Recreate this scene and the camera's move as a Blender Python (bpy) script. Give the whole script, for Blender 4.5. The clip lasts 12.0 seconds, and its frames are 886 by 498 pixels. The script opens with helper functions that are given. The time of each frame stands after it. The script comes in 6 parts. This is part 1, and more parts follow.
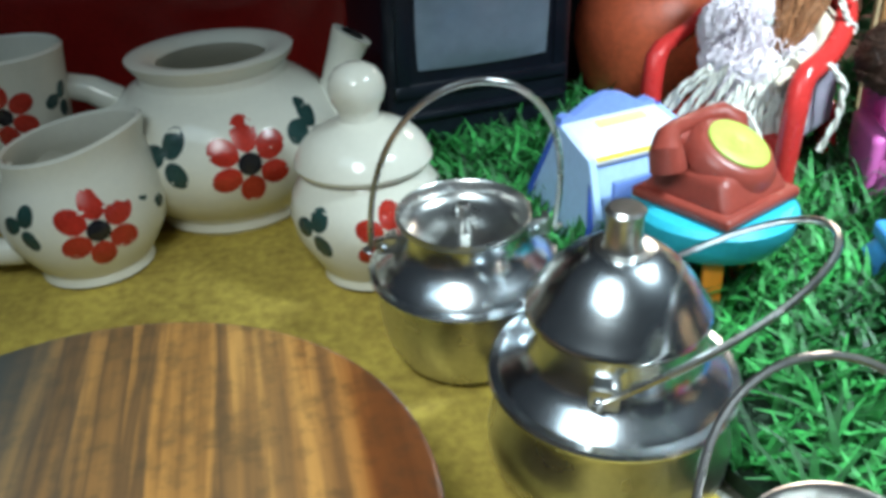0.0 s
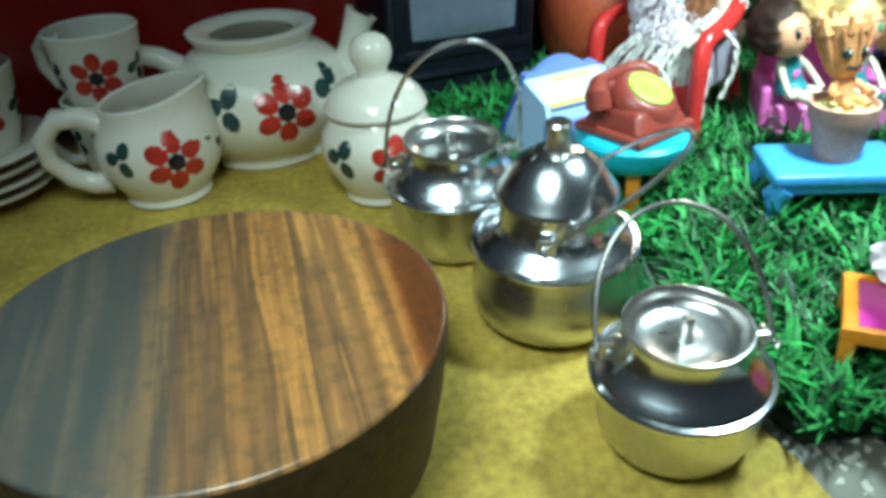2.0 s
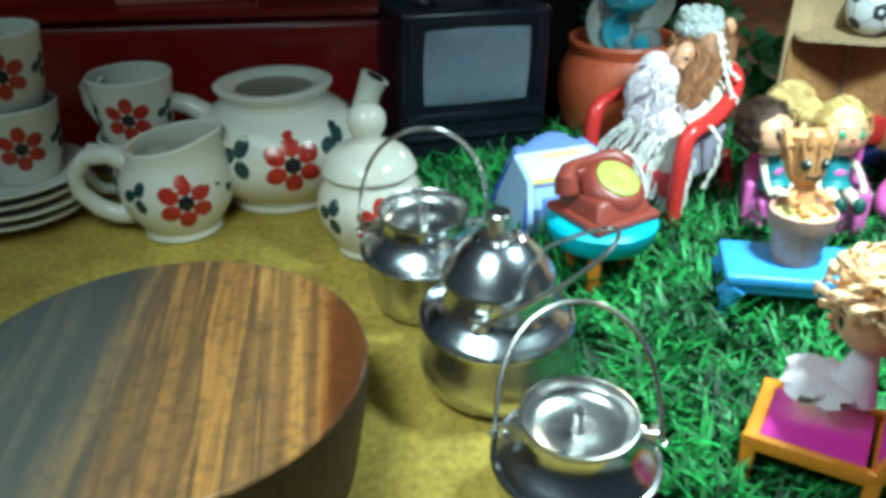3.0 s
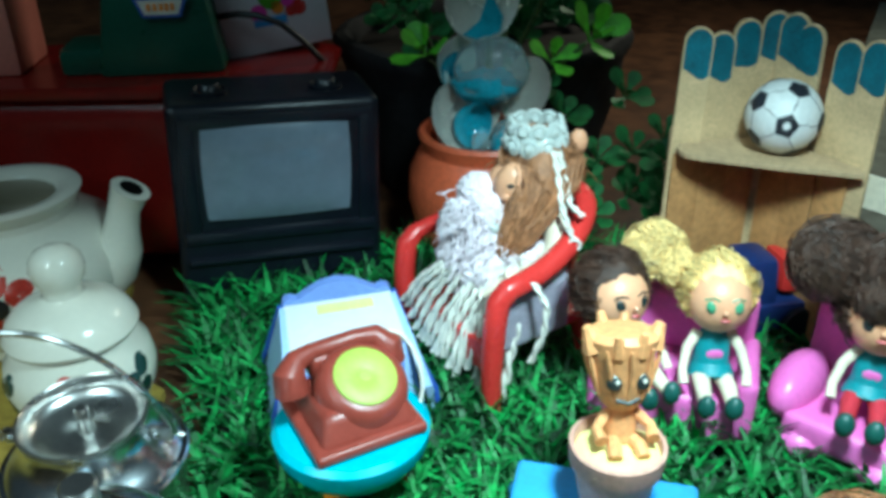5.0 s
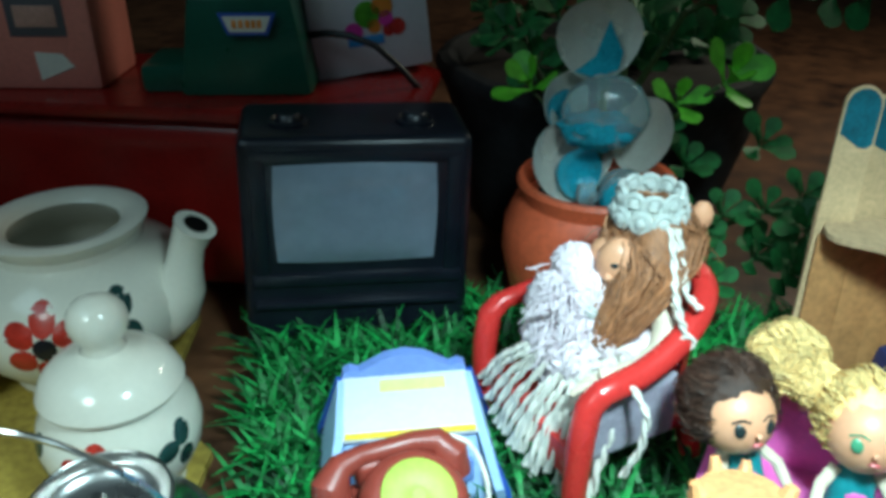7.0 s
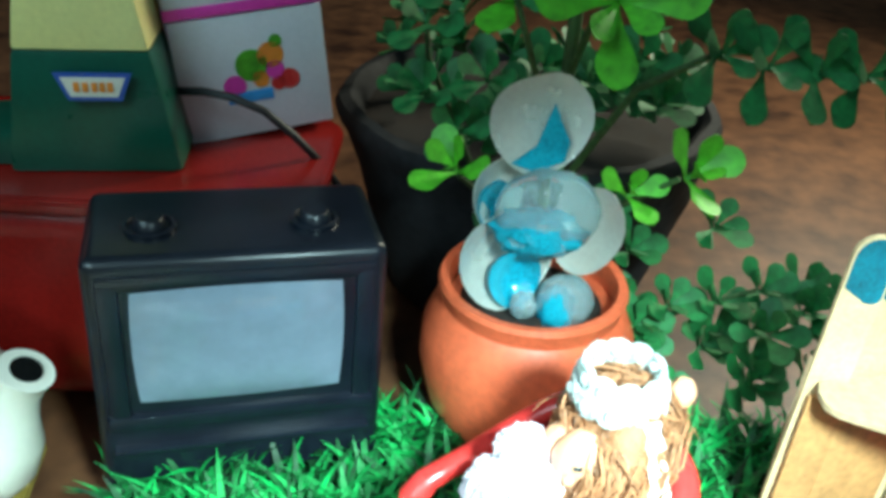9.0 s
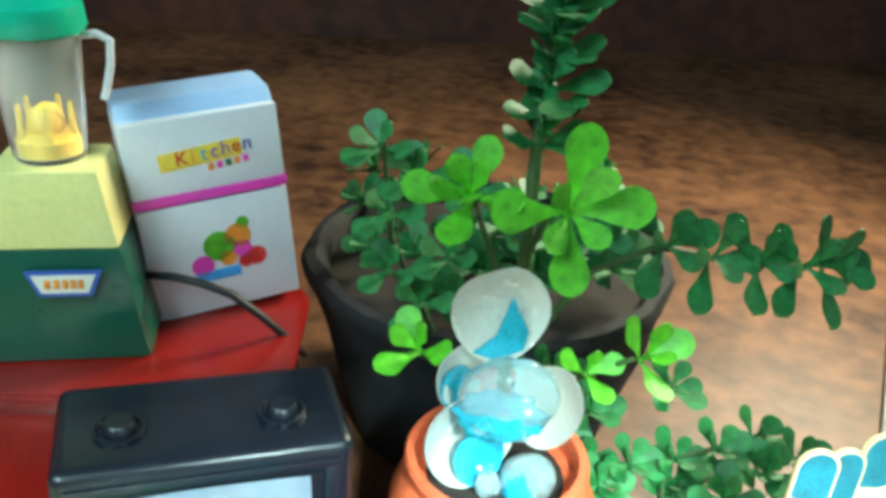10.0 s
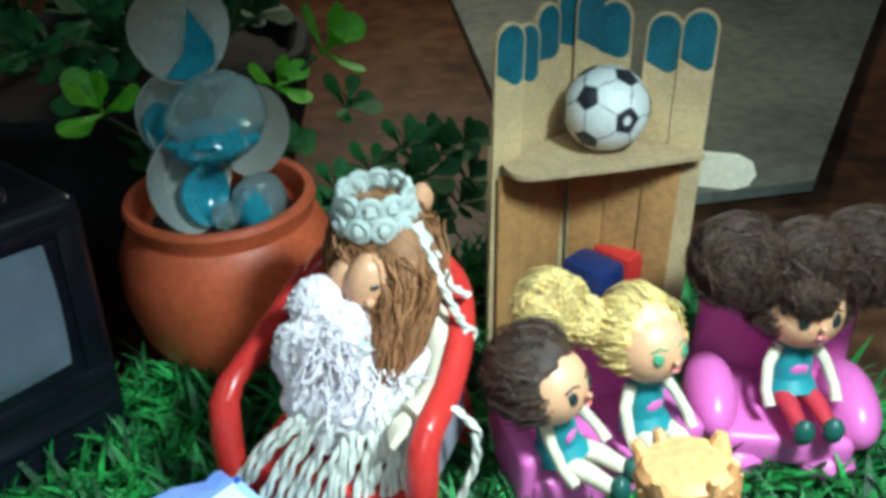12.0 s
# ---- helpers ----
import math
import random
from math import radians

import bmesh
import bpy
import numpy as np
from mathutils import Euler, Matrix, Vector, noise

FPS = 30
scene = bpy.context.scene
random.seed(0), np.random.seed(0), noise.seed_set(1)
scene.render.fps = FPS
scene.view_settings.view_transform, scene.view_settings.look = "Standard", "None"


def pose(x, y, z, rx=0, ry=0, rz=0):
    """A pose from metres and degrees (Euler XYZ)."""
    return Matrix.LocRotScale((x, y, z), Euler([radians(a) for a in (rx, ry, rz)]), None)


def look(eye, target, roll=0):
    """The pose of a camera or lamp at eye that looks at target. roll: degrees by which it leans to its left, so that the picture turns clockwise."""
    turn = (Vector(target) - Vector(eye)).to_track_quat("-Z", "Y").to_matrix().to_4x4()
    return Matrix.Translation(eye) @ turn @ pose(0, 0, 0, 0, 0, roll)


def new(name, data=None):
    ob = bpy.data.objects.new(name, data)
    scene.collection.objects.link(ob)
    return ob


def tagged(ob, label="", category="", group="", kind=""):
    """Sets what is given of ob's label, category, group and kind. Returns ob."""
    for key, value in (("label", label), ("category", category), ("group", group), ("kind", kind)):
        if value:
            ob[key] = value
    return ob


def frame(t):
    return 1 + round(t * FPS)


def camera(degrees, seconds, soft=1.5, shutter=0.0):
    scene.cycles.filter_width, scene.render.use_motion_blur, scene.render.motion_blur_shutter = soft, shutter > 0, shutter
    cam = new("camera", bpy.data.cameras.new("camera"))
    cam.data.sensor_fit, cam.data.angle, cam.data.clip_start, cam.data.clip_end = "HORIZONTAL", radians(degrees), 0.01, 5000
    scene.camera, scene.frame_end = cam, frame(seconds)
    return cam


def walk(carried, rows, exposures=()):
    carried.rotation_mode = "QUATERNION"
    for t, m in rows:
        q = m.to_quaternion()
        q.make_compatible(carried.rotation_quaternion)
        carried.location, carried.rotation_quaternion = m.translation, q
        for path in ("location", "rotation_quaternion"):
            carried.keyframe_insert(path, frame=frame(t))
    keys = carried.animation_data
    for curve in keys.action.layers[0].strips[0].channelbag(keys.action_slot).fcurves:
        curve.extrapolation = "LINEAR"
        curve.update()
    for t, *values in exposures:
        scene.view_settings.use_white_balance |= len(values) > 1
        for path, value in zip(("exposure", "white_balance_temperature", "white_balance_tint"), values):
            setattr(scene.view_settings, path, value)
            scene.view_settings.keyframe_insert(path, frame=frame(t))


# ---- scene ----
cam = camera(55.9, 12.0, soft=4.0)
walk(cam, [
    (0.0, pose(-0.1295, 0.1254, 0.2065, 60.91, 2.95, -9.70)),
    (0.5, pose(-0.1417, 0.1000, 0.2061, 60.16, 3.30, -14.18)),
    (1.0, pose(-0.1482, 0.0397, 0.2286, 59.54, 3.04, -14.74)),
    (1.5, pose(-0.1543, 0.0054, 0.2290, 59.31, 2.84, -12.64)),
    (2.0, pose(-0.1565, -0.0034, 0.2374, 59.76, 3.14, -11.10)),
    (2.5, pose(-0.1600, -0.0195, 0.2405, 60.70, 2.74, -9.20)),
    (3.0, pose(-0.0937, -0.0311, 0.2741, 61.58, 0.79, -3.64)),
    (3.5, pose(0.0000, -0.0000, 0.2848, 61.39, 0.33, -0.18)),
    (3.7, pose(0.0189, 0.0185, 0.2762, 60.43, 0.21, -1.18)),
    (5.3, pose(0.0718, 0.1540, 0.2813, 62.65, 1.08, 0.15)),
    (5.5, pose(0.0698, 0.1657, 0.2781, 62.31, 0.67, 2.34)),
    (6.0, pose(0.0760, 0.2034, 0.2849, 62.51, 0.21, 5.89)),
    (6.5, pose(0.0714, 0.2026, 0.2856, 62.41, -0.23, 8.16)),
    (7.0, pose(0.0775, 0.2060, 0.2857, 62.11, 0.23, 8.05)),
    (7.5, pose(0.0955, 0.2228, 0.3001, 61.76, 0.37, 6.14)),
    (7.7, pose(0.0971, 0.2299, 0.3034, 60.81, 0.22, 4.06)),
    (9.3, pose(0.0511, 0.3375, 0.3276, 58.74, -3.31, 1.13)),
    (9.5, pose(0.0530, 0.3426, 0.3456, 59.97, -3.22, 0.34)),
    (10.0, pose(0.0532, 0.3361, 0.3738, 63.39, -3.31, -1.02)),
    (10.5, pose(0.0538, 0.3009, 0.3174, 61.84, -3.73, -0.21)),
    (11.0, pose(0.0529, 0.2953, 0.2938, 58.46, -0.70, -13.25)),
    (11.5, pose(0.0136, 0.2920, 0.2964, 57.20, 0.57, -26.74)),
    (12.0, pose(-0.0139, 0.2992, 0.2804, 59.01, 0.98, -34.67)),
], exposures=[
    (0.0, -0.45, 6400, 24), (0.5, -0.4, 6400, 19), (1.0, -0.35, 6350, 15), (2.5, -0.4, 6300, 11), (3.7, -0.5, 5950, 7), (5.3, -0.75, 5900, 5),
    (7.7, -0.6, 6050, 8), (9.3, 1.6, 6050, 3), (10.0, 2.2, 6400, 4), (10.5, 1.45, 6000, 4), (11.0, 0.1, 5800, 8), (11.5, -0.45, 6000, 10), (12.0, -0.7, 6250, 11)])

# ---- light ----
world = bpy.data.worlds.new("room_dim")
scene.world = world
world.use_nodes = True
world.node_tree.nodes["Background"].inputs[0].default_value = (0.55, 0.75, 0.85, 1)
world.node_tree.nodes["Background"].inputs[1].default_value = 0.05


def area_lamp(name, eye, target, power, size, colour):
    d = bpy.data.lights.new(name, "AREA")
    d.shape, d.size, d.energy, d.color = "DISK", size, power, colour
    ob = new(name, d)
    ob.matrix_world = look([v * 0.01 for v in eye], [v * 0.01 for v in target])
    return ob




def spot_lamp(name, eye, target, power, cone, size, colour):
    d = bpy.data.lights.new(name, "SPOT")
    d.energy, d.color, d.spot_size, d.spot_blend, d.shadow_soft_size = power, colour, radians(cone), 1.0, size
    new(name, d).matrix_world = look([v * 0.01 for v in eye], [v * 0.01 for v in target])


# Unseen spot, set up for the bright pool over the chair and dolls.
spot_lamp("doll_pool_spot", (16.5, 29.5, 38.5), (15.5, 39, 0), 22.0, 98, 0.03, (0.72, 1.0, 1.0))
# Unseen spot, added to brighten the wooden block and the pots.
spot_lamp("block_fill_spot", (-20, 14, 37), (-14, 28, 0), 8.6, 90, 0.06, (0.80, 1.0, 0.93))
# Unseen soft panel at front left, added as fill and for reflections in steel.
soft_panel = area_lamp("soft_fill_light", (-60, -20, 115), (-8, 42, 4), 4.3, 0.8, (0.66, 1.0, 1.08))
back = area_lamp("far_lamp_light", (58, 118, 55), (12, 72, 12), 2.8, 0.18, (0.96, 0.90, 0.68))
soft_panel.data.shape, soft_panel.data.size_y = "RECTANGLE", 0.55

# ---- materials ----


def mat(name, colour, rough=0.5, metal=0.0, vary=0.15, scale=120.0, bump=0.15, bump_scale=900.0, dirt=None, **more):
    """A surface with a slow and a fine variation of its colour, and fine relief."""
    m = bpy.data.materials.new(name)
    m.use_nodes = True
    n, l = m.node_tree.nodes, m.node_tree.links
    b = n["Principled BSDF"]
    co = n.new("ShaderNodeTexCoord")

    def noise_tex(s, detail):
        t = n.new("ShaderNodeTexNoise")
        t.inputs["Scale"].default_value, t.inputs["Detail"].default_value = s, detail
        l.new(co.outputs["Object"], t.inputs["Vector"])
        return t

    slow, fine = noise_tex(scale * 0.3, 4), noise_tex(scale * 3.0, 3)
    mix = n.new("ShaderNodeMix")
    mix.data_type = "RGBA"
    dark = dirt or tuple(c * (1 - vary * 1.6) for c in colour)
    mix.inputs["A"].default_value = (*dark, 1)
    mix.inputs["B"].default_value = (*[min(1, c * (1 + vary * 0.6)) for c in colour], 1)
    add = n.new("ShaderNodeMath")
    add.operation = "ADD"
    l.new(slow.outputs["Fac"], add.inputs[0])
    l.new(fine.outputs["Fac"], add.inputs[1])
    ramp = n.new("ShaderNodeMapRange")
    ramp.inputs["From Min"].default_value, ramp.inputs["From Max"].default_value = 0.7, 1.25
    l.new(add.outputs[0], ramp.inputs["Value"])
    l.new(ramp.outputs["Result"], mix.inputs["Factor"])
    l.new(mix.outputs["Result"], b.inputs["Base Color"])
    b.inputs["Roughness"].default_value, b.inputs["Metallic"].default_value = rough, metal
    rr = n.new("ShaderNodeMapRange")
    rr.inputs["To Min"].default_value, rr.inputs["To Max"].default_value = max(0.02, rough * 0.8), min(1, rough * 1.25 + 0.02)
    l.new(slow.outputs["Fac"], rr.inputs["Value"])
    l.new(rr.outputs["Result"], b.inputs["Roughness"])
    if bump:
        bn, t = n.new("ShaderNodeBump"), noise_tex(bump_scale, 4)
        bn.inputs["Strength"].default_value, bn.inputs["Distance"].default_value = bump, 0.0006
        l.new(t.outputs["Fac"], bn.inputs["Height"])
        l.new(bn.outputs["Normal"], b.inputs["Normal"])
    for key, value in more.items():
        b.inputs[key.replace("_", " ")].default_value = value
    return m


CERAMIC = mat("glazed_ceramic", (0.74, 0.72, 0.62), 0.12, vary=0.025, bump=0.05, bump_scale=150)
PAINT_RED = mat("red_glaze", (0.50, 0.035, 0.02), 0.2, vary=0.25, scale=250, bump=0.05)
PAINT_GREEN = mat("dark_green_glaze", (0.02, 0.06, 0.055), 0.2, vary=0.3, scale=250, bump=0.05)
PAINT_BLACK = mat("black_glaze", (0.015, 0.015, 0.02), 0.2, vary=0.2, bump=0.05)
STEEL = mat("polished_steel", (0.72, 0.77, 0.80), 0.2, 1.0, vary=0.05, bump=0.03, bump_scale=220)
STEEL_BRUSHED = mat("satin_steel", (0.66, 0.66, 0.64), 0.27, 1.0, vary=0.08, bump=0.05)
# Dark grey for the teapot spout's mouth, painting the shade inside it.
SPOUT_DARK = mat("spout_dark_grey", (0.08, 0.08, 0.08), 0.35, 1.0, vary=0.2)
PLASTIC_RED = mat("red_plastic", (0.62, 0.035, 0.03), 0.25, vary=0.08, bump=0.03)
PLASTIC_PINK = mat("pink_plastic", (0.80, 0.16, 0.50), 0.35, vary=0.07, bump=0.04)
PLASTIC_HOTPINK = mat("magenta_plastic", (0.80, 0.05, 0.45), 0.35, vary=0.07, bump=0.04)
PLASTIC_BLUE = mat("sky_blue_plastic", (0.06, 0.36, 0.80), 0.35, vary=0.1, bump=0.05)
PLASTIC_PALE = mat("pale_blue_plastic", (0.40, 0.58, 0.86), 0.35, vary=0.06, bump=0.04)
PLASTIC_LILAC = mat("periwinkle_plastic", (0.20, 0.32, 0.75), 0.35, vary=0.06, bump=0.04)
PLASTIC_TEAL = mat("teal_plastic", (0.01, 0.42, 0.55), 0.35, vary=0.08, bump=0.04)
PLASTIC_ORANGE = mat("orange_plastic", (0.86, 0.27, 0.02), 0.35, vary=0.08, bump=0.04)
PLASTIC_YELLOW = mat("pale_yellow_plastic", (0.78, 0.72, 0.28), 0.35, vary=0.06, bump=0.04)
PLASTIC_LIME = mat("lime_dial_plastic", (0.40, 0.53, 0.08), 0.5, vary=0.08, bump=0.05)
PLASTIC_GREEN = mat("bottle_green_plastic", (0.006, 0.085, 0.05), 0.28, vary=0.12, bump=0.03)
PLASTIC_TEALGREEN = mat("sea_green_plastic", (0.01, 0.42, 0.26), 0.3, vary=0.08, bump=0.03)
PLASTIC_WHITE = mat("white_plastic", (0.72, 0.72, 0.76), 0.3, vary=0.04, bump=0.03)
PLASTIC_BLACK = mat("navy_black_plastic", (0.007, 0.010, 0.017), 0.3, vary=0.2, bump=0.05)
PLASTIC_SALMON = mat("salmon_plastic", (0.68, 0.22, 0.17), 0.4, vary=0.08, bump=0.05)
PLASTIC_BROWN = mat("brick_brown_plastic", (0.27, 0.045, 0.03), 0.38, vary=0.12, bump=0.06)
SCREEN = mat("grey_screen_plastic", (0.19, 0.24, 0.30), 0.22, vary=0.08, scale=40, bump=0.03, Coat_Weight=0.4)
TERRACOTTA = mat("orange_terracotta", (0.68, 0.125, 0.05), 0.36, vary=0.16, scale=90, bump=0.2)
TERRACOTTA_PALE = mat("pale_terracotta", (0.58, 0.31, 0.24), 0.7, vary=0.14, scale=120, bump=0.3)
SOIL = mat("dark_soil", (0.02, 0.013, 0.009), 0.95, vary=0.4, scale=300, bump=0.9)
SHELL = mat("milky_plastic", (0.80, 0.80, 0.72), 0.25, vary=0.06, bump=0.14, bump_scale=150, Transmission_Weight=0.52, IOR=1.25)
CROWN = mat("cloudy_crystal", (0.88, 0.94, 0.90), 0.1, vary=0.08, scale=300, bump=0.3, bump_scale=300, Transmission_Weight=0.45, IOR=1.35)
BLUE_GLASS = mat("turquoise_plastic", (0.05, 0.55, 0.72), 0.10, vary=0.25, scale=200, bump=0.7, bump_scale=160, Transmission_Weight=0.5)
# Stick wood with the orange of the light on it put into the colour.
TINTED_WOOD = mat("light_tinted_wood", (0.50, 0.24, 0.085), 0.6, vary=0.22, scale=90, bump=0.2)
PALE_STICK = mat("pale_birch", (0.76, 0.68, 0.52), 0.6, vary=0.1, scale=120, bump=0.2)
# Near-black brown for the block's side, with its shade put into the colour.
SHADED_WOOD = mat("shaded_wood", (0.055, 0.034, 0.02), 0.6, vary=0.4, scale=60, bump=0.6, bump_scale=300)
CLEAR = mat("clear_plastic", (0.78, 0.96, 0.98), 0.06, vary=0.06, bump=0.4, bump_scale=130, Transmission_Weight=0.82, IOR=1.22)
GLASS = mat("clear_jar_plastic", (0.90, 0.93, 0.92), 0.06, vary=0.02, bump=0.05, bump_scale=120, Transmission_Weight=0.92, IOR=1.2)
STICK_WOOD = mat("birch_stick", (0.66, 0.46, 0.25), 0.6, vary=0.16, scale=160, bump=0.2)
STICK_PAINT = mat("teal_craft_paint", (0.004, 0.13, 0.18), 0.55, vary=0.3, scale=300, bump=0.25)
CARD = mat("brown_cardboard", (0.50, 0.34, 0.19), 0.8, vary=0.16, scale=120, bump=0.3)
BALL_WHITE = mat("white_ball_leather", (0.74, 0.74, 0.72), 0.45, vary=0.08, bump=0.25)
BALL_BLACK = mat("black_ball_leather", (0.02, 0.022, 0.03), 0.45, vary=0.2, bump=0.2)
SKIN = mat("peach_doll_vinyl", (0.76, 0.37, 0.21), 0.4, vary=0.06, bump=0.04)
CREAM_VINYL = mat("cream_doll_vinyl", (0.74, 0.62, 0.48), 0.4, vary=0.06, bump=0.04)
HAIR_BLOND = mat("blond_doll_hair", (0.78, 0.55, 0.22), 0.42, vary=0.22, scale=200, bump=0.4, bump_scale=1400)
HAIR_CREAM = mat("pale_blond_doll_hair", (0.92, 0.60, 0.34), 0.5, vary=0.1, scale=120, bump=0.25, bump_scale=900)
HAIR_BROWN = mat("dark_brown_doll_hair", (0.07, 0.032, 0.02), 0.5, vary=0.35, scale=400, bump=0.9, bump_scale=1400)
HAIR_AUBURN = mat("auburn_doll_hair", (0.36, 0.15, 0.065), 0.42, vary=0.3, scale=400, bump=0.9, bump_scale=1400)
DRESS_TEAL = mat("teal_doll_dress", (0.015, 0.25, 0.29), 0.5, vary=0.12, bump=0.2)
DRESS_RED = mat("red_doll_tights", (0.55, 0.03, 0.05), 0.5, vary=0.12, bump=0.2)
SHOE_GREEN = mat("dark_green_vinyl", (0.015, 0.09, 0.075), 0.4, vary=0.12, bump=0.05)
EYE_DARK = mat("dark_eye_paint", (0.02, 0.03, 0.03), 0.25, vary=0.1, bump=0.0)
EYE_GREEN = mat("green_eye_paint", (0.08, 0.30, 0.16), 0.25, vary=0.1, bump=0.0)
LIP = mat("pink_lip_paint", (0.62, 0.12, 0.12), 0.35, vary=0.1, bump=0.0)
LACE = mat("white_lace_cloth", (0.82, 0.71, 0.76), 0.85, vary=0.12, scale=300, bump=0.9, bump_scale=700)
CORD = mat("white_cotton_cord", (0.80, 0.76, 0.68), 0.85, vary=0.15, scale=400, bump=0.9, bump_scale=1200)
FIGURE_WOOD = mat("tan_bark_resin", (0.78, 0.35, 0.14), 0.5, vary=0.2, scale=120, bump=0.3, bump_scale=500)
LEAF = mat("lime_green_leaf", (0.12, 0.50, 0.02), 0.5, vary=0.3, scale=60, bump=0.15)
LEAF_DARK = mat("deep_green_leaf", (0.025, 0.19, 0.045), 0.55, vary=0.35, scale=60, bump=0.15)
STEM = mat("green_stem", (0.05, 0.11, 0.03), 0.6, vary=0.3, bump=0.3)
GRASS = mat("plastic_grass", (0.012, 0.19, 0.035), 0.58, vary=0.55, scale=70, bump=0.1)
TURF = mat("dark_turf_backing", (0.008, 0.035, 0.012), 0.9, vary=0.4, scale=200, bump=0.8)
MAT_YELLOW = mat("mustard_felt", (0.46, 0.34, 0.055), 0.85, vary=0.22, scale=70, bump=0.9, bump_scale=500, dirt=(0.28, 0.19, 0.03))
CONCRETE = mat("grey_concrete", (0.29, 0.31, 0.26), 0.8, vary=0.25, scale=25, bump=0.5)
WALL = mat("brown_wall", (0.085, 0.022, 0.012), 0.7, vary=0.4, scale=9, bump=0.4)
RED_LACQUER = mat("dark_red_lacquer", (0.27, 0.011, 0.008), 0.22, vary=0.12, bump=0.03)
STICKER_WHITE = mat("white_sticker", (0.75, 0.72, 0.62), 0.4, vary=0.05)
STICKER_BLUE = mat("blue_print", (0.03, 0.09, 0.42), 0.4, vary=0.1)
STICKER_YELLOW = mat("yellow_print", (0.85, 0.60, 0.05), 0.4, vary=0.1)
STICKER_ORANGE = mat("orange_print", (0.85, 0.28, 0.03), 0.4, vary=0.1)
STICKER_PURPLE = mat("violet_print", (0.22, 0.12, 0.45), 0.4, vary=0.1)
STICKER_GREY = mat("dark_grey_print", (0.10, 0.09, 0.10), 0.5, vary=0.1)
YOLK = mat("yellow_foam", (0.80, 0.47, 0.03), 0.6, vary=0.2, bump=0.3)
TRUCK_BLUE = mat("navy_toy_plastic", (0.012, 0.03, 0.13), 0.4, vary=0.15, bump=0.05)
DARK_STONE = mat("dark_rough_stone", (0.010, 0.010, 0.012), 0.85, vary=0.5, scale=60, bump=1.0, bump_scale=160)
GREY_VINYL = mat("grey_lilac_vinyl", (0.36, 0.33, 0.40), 0.45, vary=0.15, scale=150, bump=0.2)
CABLE = mat("black_rubber", (0.012, 0.012, 0.013), 0.5, vary=0.2)


def ground_material():
    """Grey terrazzo with pale chips."""
    m = mat("chipped_terrazzo", (0.13, 0.13, 0.10), 0.5, vary=0.35, scale=14, bump=0.3)
    n, l = m.node_tree.nodes, m.node_tree.links
    b = n["Principled BSDF"]
    src = b.inputs["Base Color"].links[0].from_socket
    co, v = n.new("ShaderNodeTexCoord"), n.new("ShaderNodeTexVoronoi")
    v.inputs["Scale"].default_value = 330
    l.new(co.outputs["Object"], v.inputs["Vector"])
    step = n.new("ShaderNodeMapRange")
    step.inputs["From Min"].default_value, step.inputs["From Max"].default_value = 0.82, 0.86
    sep = n.new("ShaderNodeSeparateColor")
    l.new(v.outputs["Color"], sep.inputs[0])
    l.new(sep.outputs[0], step.inputs["Value"])
    mix = n.new("ShaderNodeMix")
    mix.data_type = "RGBA"
    mix.inputs["B"].default_value = (0.36, 0.35, 0.30, 1)
    l.new(step.outputs["Result"], mix.inputs["Factor"])
    l.new(src, mix.inputs["A"])
    l.new(mix.outputs["Result"], b.inputs["Base Color"])
    return m


